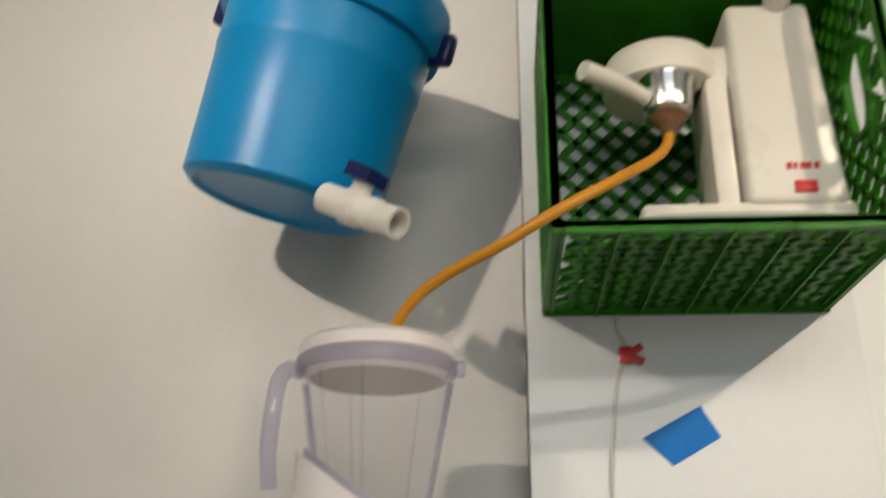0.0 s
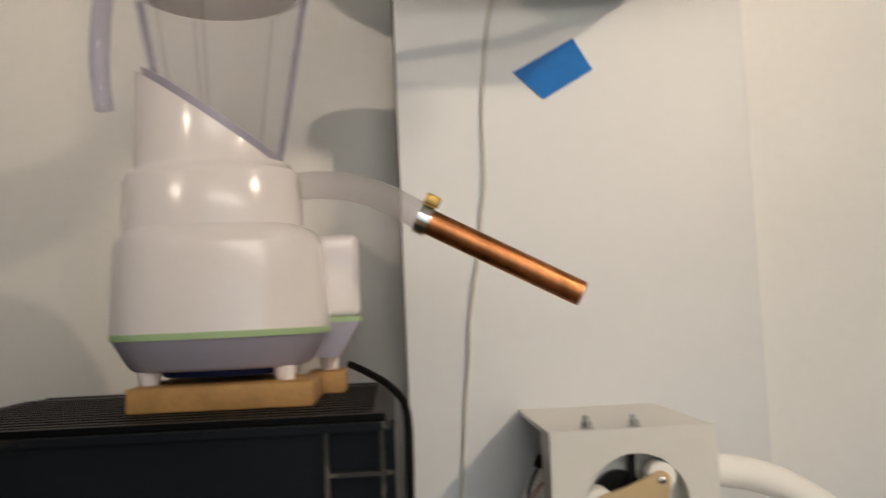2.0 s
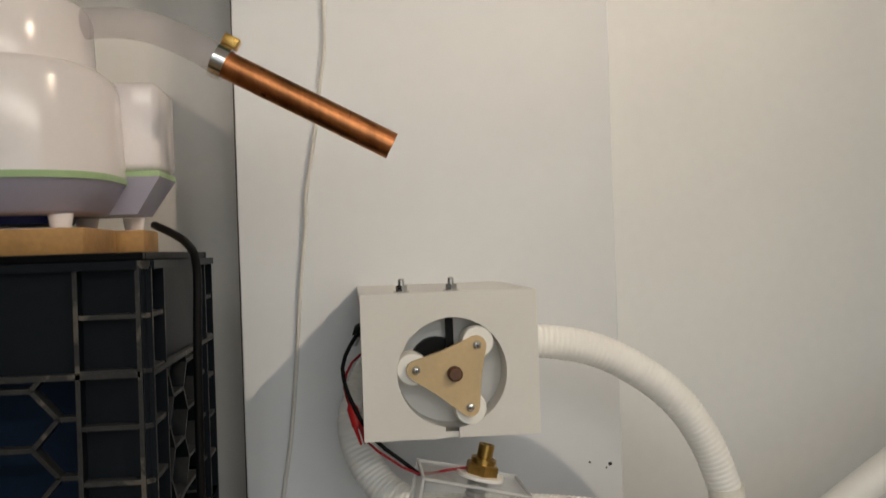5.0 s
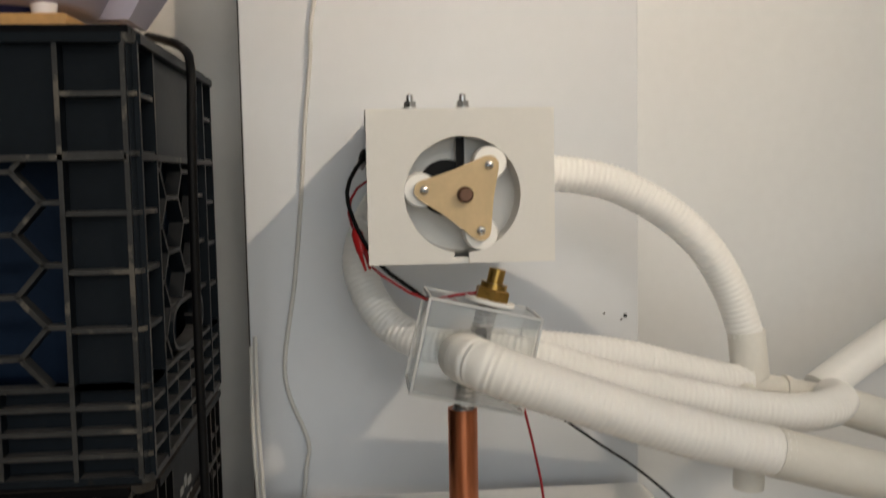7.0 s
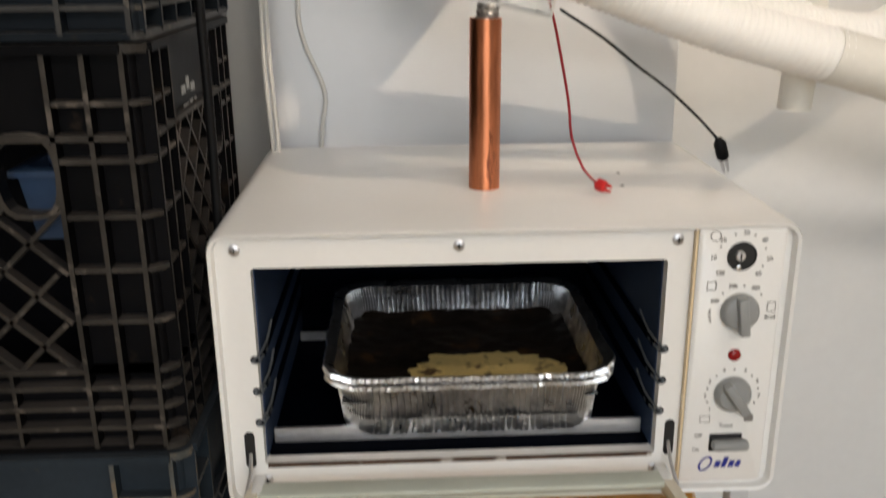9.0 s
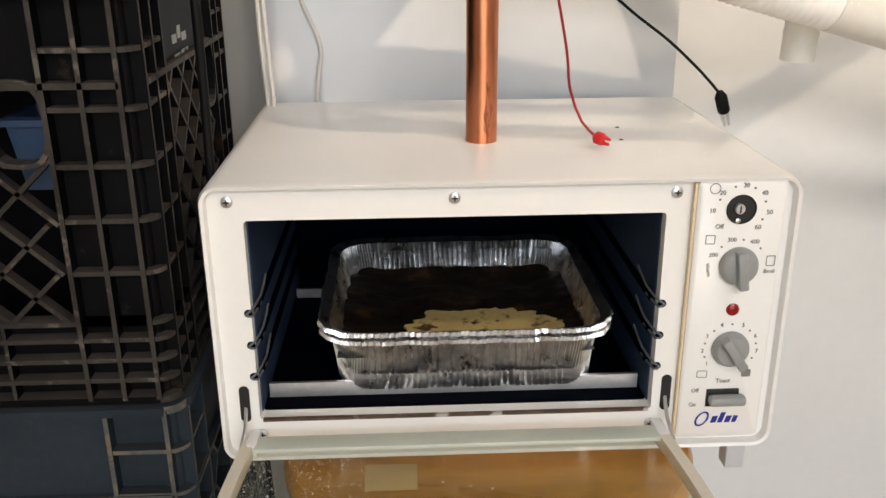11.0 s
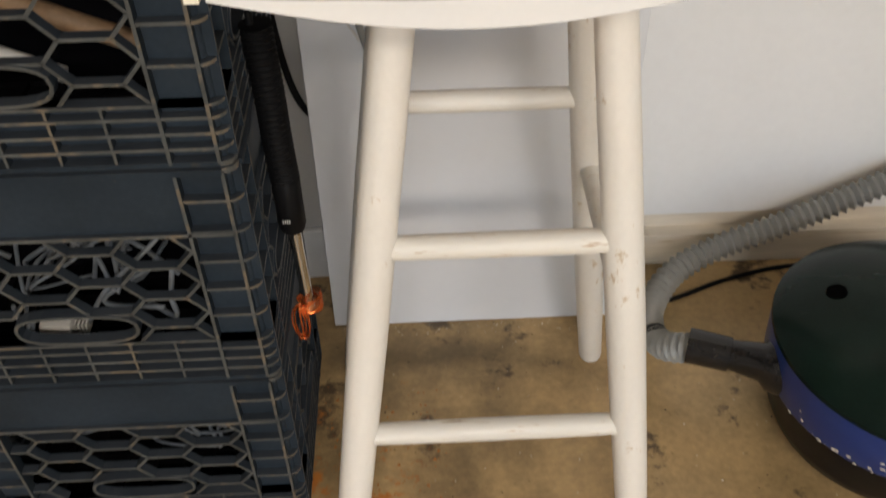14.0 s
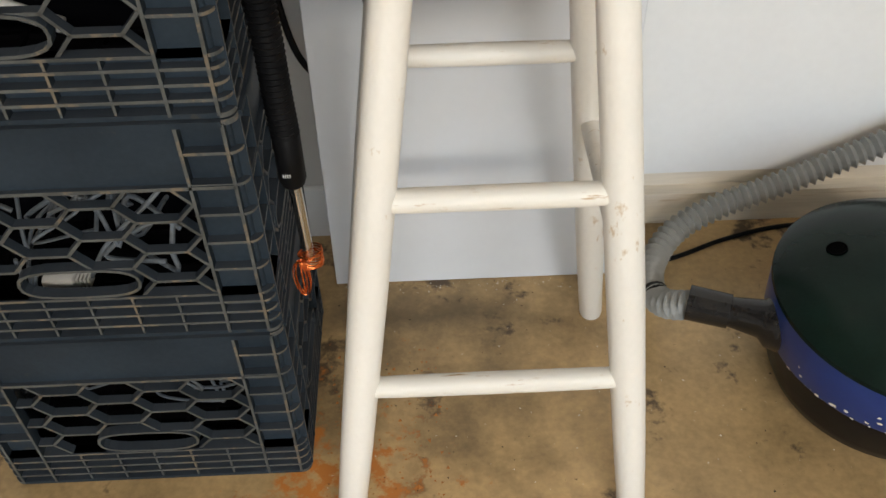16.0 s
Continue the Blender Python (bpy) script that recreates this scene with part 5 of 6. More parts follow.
def clip(name, tip, back, r, material, label, category, group=""):
    """A sprung crocodile clip: two jaws and a sleeve."""
    tip, back = Vector(tip), Vector(back)
    d = (tip - back).normalized()
    L = (tip - back).length
    side = d.cross(Vector((0, 1, 0)))
    if side.length < 0.1:
        side = Vector((1, 0, 0))
    side.normalize()
    t = thing(name, tuple(back), label, category, group)
    bm = bmesh.new()
    lathe(bm, back, d, [(0, r * 0.5), (0.15 * L, r), (0.55 * L, r), (0.62 * L, r * 0.7)], 12)
    part("sleeve", bm, material, t)
    for s in (1, -1):
        bm = bmesh.new()
        rod(bm, back + d * 0.5 * L + side * s * r * 0.5, tip + side * s * r * 0.35, r * 0.42, r * 0.2, 8)
        part("jaw", bm, "steel" if material == "black" else material, t)
    return t


def red_clip():
    t = thing("test_clip", (0.212, 1.236, 1.868), "small red plastic clip holding a cable on the panel", "clip", "red clips")
    for s in (1, -1):
        bm = boxbm(-0.004, 0.022, -0.0055, 0.0055, -0.0042, 0.0042, bev=0.0014)
        bmesh.ops.transform(bm, matrix=Matrix.Translation((0.204, 1.2375, 1.868)) @ Matrix.Rotation(radians(-4 + 28 * s), 4, "Y"), verts=bm.verts)
        part("jaw", bm, "red", t)
    bm = boxbm(0.194, 0.210, 1.2315, 1.2435, 1.858, 1.879, bev=0.002)
    part("body", bm, "red", t)


red_clip()
solo("panel_cable", tubebm([(0.196, 1.236, 1.921), (0.194, 1.240, 1.905), (0.204, 1.238, 1.878), (0.196, 1.239, 1.855), (0.187, 1.2415, 1.818), (0.178, 1.2415, 1.727), (0.177, 1.2415, 1.640), (0.170, 1.2415, 1.590), (0.166, 1.2415, 1.554), (0.152, 1.2415, 1.475), (0.150, 1.2415, 1.440), (0.143, 1.2415, 1.378), (0.136, 1.2415, 1.294), (0.127, 1.2415, 1.209), (0.114, 1.2415, 1.125), (0.118, 1.2415, 1.085), (0.136, 1.2405, 1.035), (0.131, 1.236, 0.988), (0.118, 1.229, 0.80), (0.125, 1.232, 0.55), (0.150, 1.23, 0.48)], 0.0024, 8), "cable", "thin grey-white cable hanging down the panel", "cable")
for x, z, r in ((0.4825, 1.160, 0.0022), (0.4590, 1.163, 0.0012), (0.478, 1.156, 0.0010)):
    solo("nail_hole", lathe(bmesh.new(), (x, PY + 0.001, z), (0, -1, 0), [(0, r), (0.002, r), (0.0022, r * 0.5)], 10), "dark", "tiny dark hole in the white panel", "hole", "holes in the panel")

# ---- roller pump in a white box ----
QX0, QX1, QY0, QZ0, QZ1 = 0.2045, 0.3625, 1.046, 1.2415, 1.3715


def pump():
    p = thing("roller_pump", ((QX0 + QX1) / 2, 1.14, QZ0), "homemade roller pump in a white box with a round opening", "pump")
    hx, hz, hr = 0.2845, 1.2995, 0.0490
    t = 0.004
    slit = -92
    n = 56
    inner, outer = [], []
    for i in range(n + 1):
        a = radians(slit + 7 + 346 * i / n)
        c, s = math.cos(a), math.sin(a)
        inner.append((hx + hr * c, hz + hr * s))
        ks = []
        for lim, o, dd in ((QX0, hx, c), (QX1, hx, c), (QZ0, hz, s), (QZ1, hz, s)):
            if abs(dd) > 1e-6 and (lim - o) / dd > 0:
                ks.append((lim - o) / dd)
        k = min(ks)
        outer.append((hx + k * c, hz + k * s))
    bm = bmesh.new()
    for cx, cz in ((QX0, QZ0), (QX1, QZ0), (QX0, QZ1), (QX1, QZ1)):
        k = min(range(n + 1), key=lambda i: math.dist(outer[i], (cx, cz)))
        outer[k] = (cx, cz)
    fr = lambda pts, y: [Vector((x, y, z)) for x, z in pts]
    skin(bm, [fr(inner, QY0), fr(outer, QY0), fr(outer, QY0 + t), fr(inner, QY0 + t), fr(inner, QY0)], cap=False, closed=False)
    for ends in (0, -1):
        bm.faces.new([bm.verts.new(q) for q in (fr([inner[ends]], QY0)[0], fr([outer[ends]], QY0)[0], fr([outer[ends]], QY0 + t)[0], fr([inner[ends]], QY0 + t)[0])])
    part("front_plate", bm, "pumpbox", p, "white front plate with a round hole and slit", smooth=35)
    part("top_plate", boxbm(QX0 - 0.001, QX1 - 0.002, QY0 + t, PY, QZ1 - 0.006, QZ1, bev=0.0008, seg=1), "pumpbox", p, "white top board with stained edge")
    part("bottom_plate", boxbm(QX0, QX1, QY0 + t, PY, QZ0, QZ0 + 0.005), "pumpbox", p)
    part("side_plate", boxbm(QX0, QX0 + 0.005, QY0 + t, QY0 + 0.05, QZ0 + 0.005, QZ1 - 0.006), "pumpbox", p)
    part("side_plate", boxbm(QX1 - 0.005, QX1, QY0 + t, PY, QZ0 + 0.005, QZ1 - 0.006), "pumpbox", p)
    bm = bmesh.new()
    lathe(bm, (hx, QY0 + t, hz), (0, 1, 0), [(0, hr), (0.026, hr), (0.026, hr + 0.002), (0, hr + 0.002)], 48, cap=False)
    part("track_ring", bm, "pvcgrey", p, "pale grey pump track")
    part("back_plate", lathe(bmesh.new(), (hx, QY0 + 0.0305, hz), (0, 1, 0), [(0, hr + 0.001), (0.003, hr + 0.001)], 48), "pumpbox", p, "pale plate behind the rotor")
    bm = bmesh.new()
    lathe(bm, (hx - 0.012, 1.066, hz + 0.006), (0, 1, 0), [(0, 0.010), (0, 0.024), (0.03, 0.024)], 28)
    part("motor", bm, "black", p, "black motor behind the rotor")
    part("motor_bracket", boxbm(0.281, 0.288, 1.062, 1.066, 1.315, 1.348), "black", p)
    corners = [(0.2515, 1.3035), (0.3060, 1.3235), (0.2985, 1.2690)]
    y0 = 1.0395
    bm = bmesh.new()
    rim = []
    for k in range(3):
        x, z = corners[k]
        ox, oz = x - hx, z - hz
        a0 = math.degrees(math.atan2(oz, ox))
        rim += [(x + 0.0085 * math.cos(radians(a0 + da)), z + 0.0085 * math.sin(radians(a0 + da))) for da in range(62, -63, -31)]
        q, r_ = corners[k], corners[(k + 1) % 3]
        mx, mz = (q[0] + r_[0]) / 2, (q[1] + r_[1]) / 2
        k2 = 0.0072 / math.hypot(hx - mx, hz - mz)
        rim.append((mx - (hx - mx) * k2, mz - (hz - mz) * k2))
    skin(bm, [[Vector((x, y, z)) for x, z in rim] for y in (y0, y0 + 0.005)])
    rot = part("rotor_plate", bm, "ply", p, "three-armed plywood rotor", smooth=25)
    for x, z in corners:
        bm = bmesh.new()
        lathe(bm, (x - (hx - x) * 0.08, y0 + 0.006, z - (hz - z) * 0.08), (0, 1, 0), [(0, 0.0135), (0.002, 0.0145), (0.020, 0.0145), (0.022, 0.0135)], 28)
        part("roller", bm, "hose", rot, "white pump roller")
        bm = bmesh.new()
        lathe(bm, (x, y0, z), (0, -1, 0), [(0, 0.0040), (0.0016, 0.0036), (0.0026, 0.0018)], 14)
        part("rotor_screw", bm, "chrome", rot)
        bm = boxbm(x - 0.002, x + 0.002, y0 - 0.0029, y0 - 0.0023, z - 0.0004, z + 0.0004)
        box(bm, x - 0.0004, x + 0.0004, y0 - 0.0029, y0 - 0.0023, z - 0.002, z + 0.002)
        part("screw_slot", bm, "dark", rot, smooth=None)
    bm = bmesh.new()
    lathe(bm, (hx + 0.001, y0, hz), (0, -1, 0), [(0, 0.0068), (0.006, 0.0066), (0.0075, 0.005), (0.0075, 0.003)], 18)
    part("hub_nut", bm, "rustbrown", rot, "rusty brown hub nut")
    for x, y in ((0.2420, 1.058), (0.2865, 1.056)):
        bm = bmesh.new()
        lathe(bm, (x, y, QZ1), (0, 0, 1), [(0, 0.0070), (0.001, 0.0072), (0.0015, 0.0072)], 20)
        lathe(bm, (x, y, QZ1 + 0.0015), (0, 0, 1), [(0, 0.0056), (0.005, 0.0056)], 6)
        lathe(bm, (x, y, QZ1 + 0.0065), (0, 0, 1), [(0, 0.0030), (0.005, 0.0030), (0.006, 0.0024)], 14)
        part("bolt", bm, "chrome", p, "zinc bolt with nut", smooth=30)


M["pumpbox"] = mat("white_board", (0.78, 0.77, 0.74), 0.45, vary=0.03, scale=10, bump=0.05, spots=(0.50, 0.38, 0.24), spot_scale=22, spot_at=0.76)
M["pvcgrey"] = mat("grey_pvc", (0.74, 0.72, 0.69), 0.4, vary=0.06, scale=12)
M["rustbrown"] = mat("rusty_steel", (0.16, 0.085, 0.055), 0.5, 0.5, vary=0.3, scale=80)
pump()
solo("power_lead", tubebm([(0.212, 1.13, 1.335), (0.200, 1.10, 1.330), (0.187, 1.085, 1.303), (0.196, 1.07, 1.270), (0.215, 1.06, 1.240), (0.238, 1.05, 1.222), (0.252, 1.04, 1.212)], 0.0019, 8), "black", "thin black lead from the pump motor", "wire")
solo("power_lead", tubebm([(0.212, 1.12, 1.315), (0.196, 1.10, 1.306), (0.188, 1.085, 1.285), (0.199, 1.07, 1.255), (0.208, 1.062, 1.238), (0.225, 1.05, 1.226), (0.250, 1.04, 1.213), (0.275, 1.035, 1.216), (0.300, 1.032, 1.2185)], 0.0012, 8), "darkred", "thin red lead to the brass fitting", "wire")
clip("crocodile_clip", (0.2035, 1.0660, 1.236), (0.1935, 1.080, 1.272), 0.0052, "red", "red sleeved crocodile clip beside the pump", "clip", group="red clips")
clip("crocodile_clip", (0.1985, 1.098, 1.322), (0.205, 1.115, 1.340), 0.0048, "black", "black sleeved crocodile clip beside the pump", "clip")

# ---- white hoses and clear fitting ----


def hose(label, pts, r, ribs=0.00055, pitch=0.0052, cuffs=()):
    h = thing("white_hose", pts[0], label, "hose", "white hoses")
    part("corrugated_pipe", tubebm(pts, r, 18, ribs=ribs, pitch=pitch), "hose", h, smooth=70)
    for line, rr in cuffs:
        part("cuff", tubebm(line, rr, 20), "pvc", h, "smooth white end cuff")
    return h


hose("white corrugated hose arching out of the pump box", [(0.340, 1.12, 1.317), (0.388, 1.12, 1.315), (0.437, 1.12, 1.304), (0.486, 1.12, 1.277), (0.523, 1.12, 1.243), (0.549, 1.12, 1.200), (0.5650, 1.12, 1.155)], 0.0165, cuffs=[([(0.5642, 1.12, 1.162), (0.5690, 1.12, 1.116)], 0.0178)])
hose("white corrugated hose looping behind the pump box", [(0.235, 1.195, 1.315), (0.208, 1.18, 1.275), (0.196, 1.16, 1.228), (0.220, 1.135, 1.180), (0.262, 1.11, 1.160), (0.310, 1.10, 1.160), (0.360, 1.10, 1.156), (0.436, 1.10, 1.145), (0.517, 1.105, 1.123), (0.560, 1.112, 1.112)], 0.0165)
hose("white corrugated hose bending back to the tee piece", [(0.300, 1.04, 1.166), (0.345, 1.03, 1.160), (0.415, 1.03, 1.137), (0.489, 1.03, 1.119), (0.556, 1.03, 1.106), (0.600, 1.04, 1.104), (0.628, 1.065, 1.104), (0.640, 1.10, 1.100)], 0.0165)
hose("thick white corrugated hose ending in a smooth cuff", [(0.288, 1.03, 1.165), (0.276, 0.995, 1.172), (0.280, 0.962, 1.175), (0.300, 0.950, 1.168), (0.348, 0.950, 1.150), (0.436, 0.950, 1.119), (0.520, 0.950, 1.096)], 0.0190, cuffs=[([(0.512, 0.950, 1.098), (0.600, 0.950, 1.074), (0.720, 0.950, 1.050), (0.90, 0.96, 1.03)], 0.0196)])


def pvc_run():
    p = thing("pvc_tee", (0.58, 1.12, 1.10), "white PVC tee with straight pipes joined to the hoses", "pipe fitting")
    bm = bmesh.new()
    rod(bm, (0.5670, 1.12, 1.124), (0.569, 1.12, 1.104), 0.0150)
    part("tee_branch", bm, "pvc", p)
    part("straight_pipe", tubebm([(0.545, 1.118, 1.113), (0.600, 1.118, 1.102), (0.660, 1.115, 1.090)], 0.0135, 18), "pvc", p)
    part("collar", tubebm([(0.600, 1.118, 1.102), (0.606, 1.118, 1.1008)], 0.0155, 18), "pvc", p)
    part("straight_pipe", tubebm([(0.638, 1.115, 1.094), (0.720, 1.11, 1.066), (0.85, 1.10, 1.03)], 0.0185, 18), "pvc", p)
    part("collar", tubebm([(0.645, 1.115, 1.0925), (0.655, 1.115, 1.0895)], 0.0205, 18), "pvc", p)
    part("rising_pipe", tubebm([(0.640, 1.125, 1.100), (0.700, 1.14, 1.132), (0.85, 1.17, 1.21), (1.0, 1.20, 1.28)], 0.0175, 18), "hose", p, "white pipe rising away")
    bm = bmesh.new()
    rod(bm, (0.515, 0.998, 1.098), (0.514, 1.0, 1.052), 0.0125)
    part("drop_stub", bm, "pvc", p, "short open PVC stub pointing down")
    part("collar", tubebm([(0.5145, 0.999, 1.074), (0.5143, 0.999, 1.071)], 0.0129, 18), "pvc", p)
    part("stub_link", tubebm([(0.515, 0.998, 1.092), (0.53, 1.04, 1.100), (0.555, 1.10, 1.108)], 0.0100, 14), "pvc", p)


pvc_run()


def acrylic_box():
    a = thing("acrylic_box", (0.287, 1.03, 1.12), "clear acrylic box tilted round a braided pipe", "box")
    turn = Matrix.Translation((0.288, 1.032, 1.171)) @ Matrix.Rotation(radians(13), 4, "Y")
    w, d, h, t = 0.046, 0.034, 0.039, 0.0026
    plates = {"top_wall": (-w, w, -d, d, h - t, h), "bottom_wall": (-w, w, -d, d, -h, -h + t), "side_wall": (-w, -w + t, -d, d, -h + t, h - t), "other_side_wall": (w - t, w, -d, d, -h + t, h - t), "front_wall": (-w + t, w - t, -d, -d + t, -h + t, h - t), "back_wall": (-w + t, w - t, d - t, d, -h + t, h - t)}
    for name, b in plates.items():
        bm = boxbm(*b)
        bmesh.ops.transform(bm, matrix=turn, verts=bm.verts)
        ob = part(name, bm, "acrylic", a, smooth=None)
        ob.visible_shadow = False
    # Pale opaque bars along all twelve edges of the box.
    e = 0.0010
    for i, (x0, x1, y0, y1, z0, z1) in enumerate([(-w, w, sy * d - e, sy * d + e, sz * h - e, sz * h + e) for sy in (-1, 1) for sz in (-1, 1)] + [(sx * w - e, sx * w + e, sy * d - e, sy * d + e, -h, h) for sx in (-1, 1) for sy in (-1, 1)] + [(sx * w - e, sx * w + e, -d, d, sz * h - e, sz * h + e) for sx in (-1, 1) for sz in (-1, 1)]):
        bm = boxbm(x0, x1, y0, y1, z0, z1)
        bmesh.ops.transform(bm, matrix=turn, verts=bm.verts)
        part("edge_bar", bm, "acrylic_edge", a, "pale edge bar", smooth=None)


acrylic_box()


def still_pipe():
    p = thing("copper_pipe", (0.279, 1.035, 0.986), "upright copper pipe with a braided section and brass fitting", "pipe")
    bm = bmesh.new()
    lathe(bm, (0.2795, 1.036, 0.985), (0.003, 0, 1), [(0, 0.0125), (0.135, 0.0125), (0.135, 0.0112)], 28)
    part("copper_tube", bm, "copper_red", p, "streaked reddish copper tube")
    part("braided_sleeve", tubebm([(0.2800, 1.034, 1.115), (0.2835, 1.032, 1.140), (0.292, 1.031, 1.170), (0.3035, 1.031, 1.212)], 0.0088, 18, ribs=0.0007, pitch=0.0045), "braid", p, "silvery braided sleeve")
    ax = Vector((0.25, 0, 1))
    bm = bmesh.new()
    lathe(bm, (0.3045, 1.031, 1.212), ax, [(0, 0.0150), (0.0085, 0.0150), (0.0095, 0.0135)], 6)
    part("hex_nut", bm, "brass", p, "brass hex nut", smooth=25)
    bm = bmesh.new()
    lathe(bm, (0.3065, 1.031, 1.2200), ax, [(0, 0.0112), (0.006, 0.0112), (0.006, 0.0070), (0.018, 0.0070), (0.018, 0.0050), (0.012, 0.0048)], 20)
    part("nipple", bm, "brass", p)
    bm = bmesh.new()
    lathe(bm, (0.3035, 1.031, 1.2095), ax, [(0, 0.021), (0.003, 0.021)], 24)
    part("washer", bm, "hose", p, "white plastic washer")
    bm = boxbm(0.2895, 0.2990, 1.020, 1.0215, 1.178, 1.190)
    part("tab", bm, "dark", p, smooth=None)


M["braid"] = mat("braided_steel", (0.45, 0.45, 0.45), 0.35, 1.0, vary=0.5, scale=300, bump=0.6, fine=500)
still_pipe()
solo("test_lead", tubebm([(0.322, 1.03, 1.150), (0.330, 1.02, 1.120), (0.343, 1.02, 1.060), (0.346, 1.015, 1.030), (0.355, 1.008, 1.006), (0.366, 1.003, 0.995)], 0.0011, 8), "darkred", "thin red lead trailing onto the oven top", "wire")
clip("crocodile_clip", (0.3745, 0.9945, 0.9925), (0.3640, 1.0035, 0.9955), 0.0050, "red", "red crocodile clip lying on the oven top", "clip", group="red clips")
solo("test_lead", tubebm([(0.340, 1.05, 1.125), (0.371, 1.03, 1.104), (0.400, 1.035, 1.082), (0.428, 1.04, 1.062), (0.458, 1.045, 1.036), (0.476, 1.05, 1.018)], 0.0012, 8), "black", "thin black lead drooping to the oven", "wire")
clip("crocodile_clip", (0.4865, 1.055, 0.9905), (0.4755, 1.05, 1.020), 0.0052, "black", "black crocodile clip on the oven's edge", "clip")
for x, y in ((0.392, 1.03), (0.399, 1.075)):
    solo("oven_vent_hole", lathe(bmesh.new(), (x, y, OZ1 - 0.001), (0, 0, 1), [(0, 0.0018), (0.0014, 0.0018)], 10), "dark", "tiny dark hole in the oven top", "hole", "holes in the oven top")

# ---- behind and beside the crates ----
solo("hanging_cord", tubebm([(0.02, 1.10, 1.440), (0.040, 1.07, 1.432), (0.062, 1.03, 1.420), (0.0735, 1.0, 1.400), (0.0735, 0.99, 1.33), (0.0725, 0.99, 1.20), (0.0740, 0.985, 1.05), (0.0730, 0.98, 0.90), (0.0725, 0.985, 0.75), (0.0730, 0.98, 0.615)], 0.0036, 10), "black", "black mains cable hanging down the crates", "cable")


def torch():
    t = thing("soldering_wand", (0.076, 0.98, 0.29), "black-handled metal wand with copper wire wound on its tip", "tool")
    part("coiled_cord", tubebm([(0.0775, 0.98, 0.640), (0.0795, 0.98, 0.58), (0.0800, 0.98, 0.52), (0.0815, 0.98, 0.47)], 0.0135, 14, ribs=0.0016, pitch=0.0065), "black", t, "ribbed black coiled cord")
    bm = bmesh.new()
    lathe(bm, (0.0815, 0.98, 0.475), (0.0, 0, -1), [(0, 0.011), (0.006, 0.0145), (0.062, 0.0145), (0.070, 0.012)], 20)
    part("handle", bm, "black", t, "black plastic handle")
    for i in range(4):
        part("marking_bar", boxbm(0.0745 + i * 0.0022, 0.0755 + i * 0.0022, 0.9648, 0.9656, 0.424, 0.428), "cable", t, smooth=None)
    bm = bmesh.new()
    rod(bm, (0.082, 0.98, 0.408), (0.085, 0.98, 0.285), 0.0070, 0.0064)
    part("shaft", bm, "chrome", t, "bright metal shaft")
    coil = []
    for i in range(150):
        a = i * 0.42
        coil.append((0.0865 + (0.0125 + 0.0018 * math.sin(i * 0.9)) * math.cos(a), 0.98 + 0.0125 * math.sin(a), 0.305 - 0.00014 * i + 0.003 * math.cos(a + i * 0.05)))
    part("wire_winding", tubebm(coil, 0.0008, 6, step=0.02), "copperwire", t, "bright copper wire winding")
    coil = []
    for i in range(120):
        a = i * 0.42
        coil.append((0.0745 + 0.0090 * math.cos(a) * math.cos(i * 0.031) + 0.002 * math.sin(i * 0.13), 0.970 + 0.003 * math.sin(a + i * 0.02), 0.272 + 0.026 * math.sin(a)))
    part("wire_hank", tubebm(coil, 0.0007, 6, step=0.02), "copperwire", t, "hank of copper wire")


torch()
solo("thin_wire", tubebm([(0.090, 1.19, 1.16), (0.090, 1.19, 1.08), (0.0935, 1.19, 0.98), (0.0935, 1.20, 0.88), (0.075, 1.21, 0.78), (0.07, 1.22, 0.70)], 0.0022, 8), "cable", "thin white wire hanging beside the panel", "wire")
solo("thin_wire", tubebm([(0.086, 1.19, 1.15), (0.085, 1.19, 1.06), (0.0885, 1.195, 0.96), (0.0885, 1.20, 0.86), (0.07, 1.21, 0.77)], 0.0020, 8), "cable", "second thin white wire beside the panel", "wire")
solo("black_cable", tubebm([(0.06, 1.255, 0.72), (0.045, 1.26, 0.60), (0.045, 1.265, 0.48), (0.062, 1.265, 0.38), (0.10, 1.28, 0.31)], 0.0045, 10), "black", "black cable slipping behind the panel", "cable")
solo("grey_cable", tubebm([(0.150, 1.222, 0.72), (0.142, 1.214, 0.60), (0.150, 1.212, 0.52), (0.176, 1.212, 0.43), (0.21, 1.214, 0.40)], 0.0045, 10), "greyhose", "grey cable hanging before the panel", "cable")

# ---- what lies in the crates ----
rng = random.Random(5)


def tangle(label, x0, x1, y0, y1, z0, z1, n, r, material):
    t = thing("cable_bundle", ((x0 + x1) / 2, (y0 + y1) / 2, z0), label, "cables")
    for _ in range(n):
        p = Vector((rng.uniform(x0, x1), rng.uniform(y0, y1), rng.uniform(z0, z1)))
        pts = [p]
        for _ in range(7):
            q = pts[-1] + Vector((rng.uniform(-0.09, 0.09), rng.uniform(-0.06, 0.06), rng.uniform(-0.06, 0.06)))
            pts.append(Vector((min(max(q.x, x0), x1), min(max(q.y, y0), y1), min(max(q.z, z0 + r), z1))))
        part("cable", tubebm([tuple(q) for q in pts], r * rng.uniform(0.8, 1.3), 8), material, t)


tangle("white cables tangled inside a milk crate", CX0 + 0.12, CX1 - 0.10, CY0 + 0.03, CY0 + 0.12, 0.296, 0.46, 9, 0.0022, "greycable")
tangle("a few pale cables inside the floor crate", CX0 + 0.06, CX1 - 0.05, CY0 + 0.03, CY0 + 0.20, 0.016, 0.20, 5, 0.0021, "greycable")


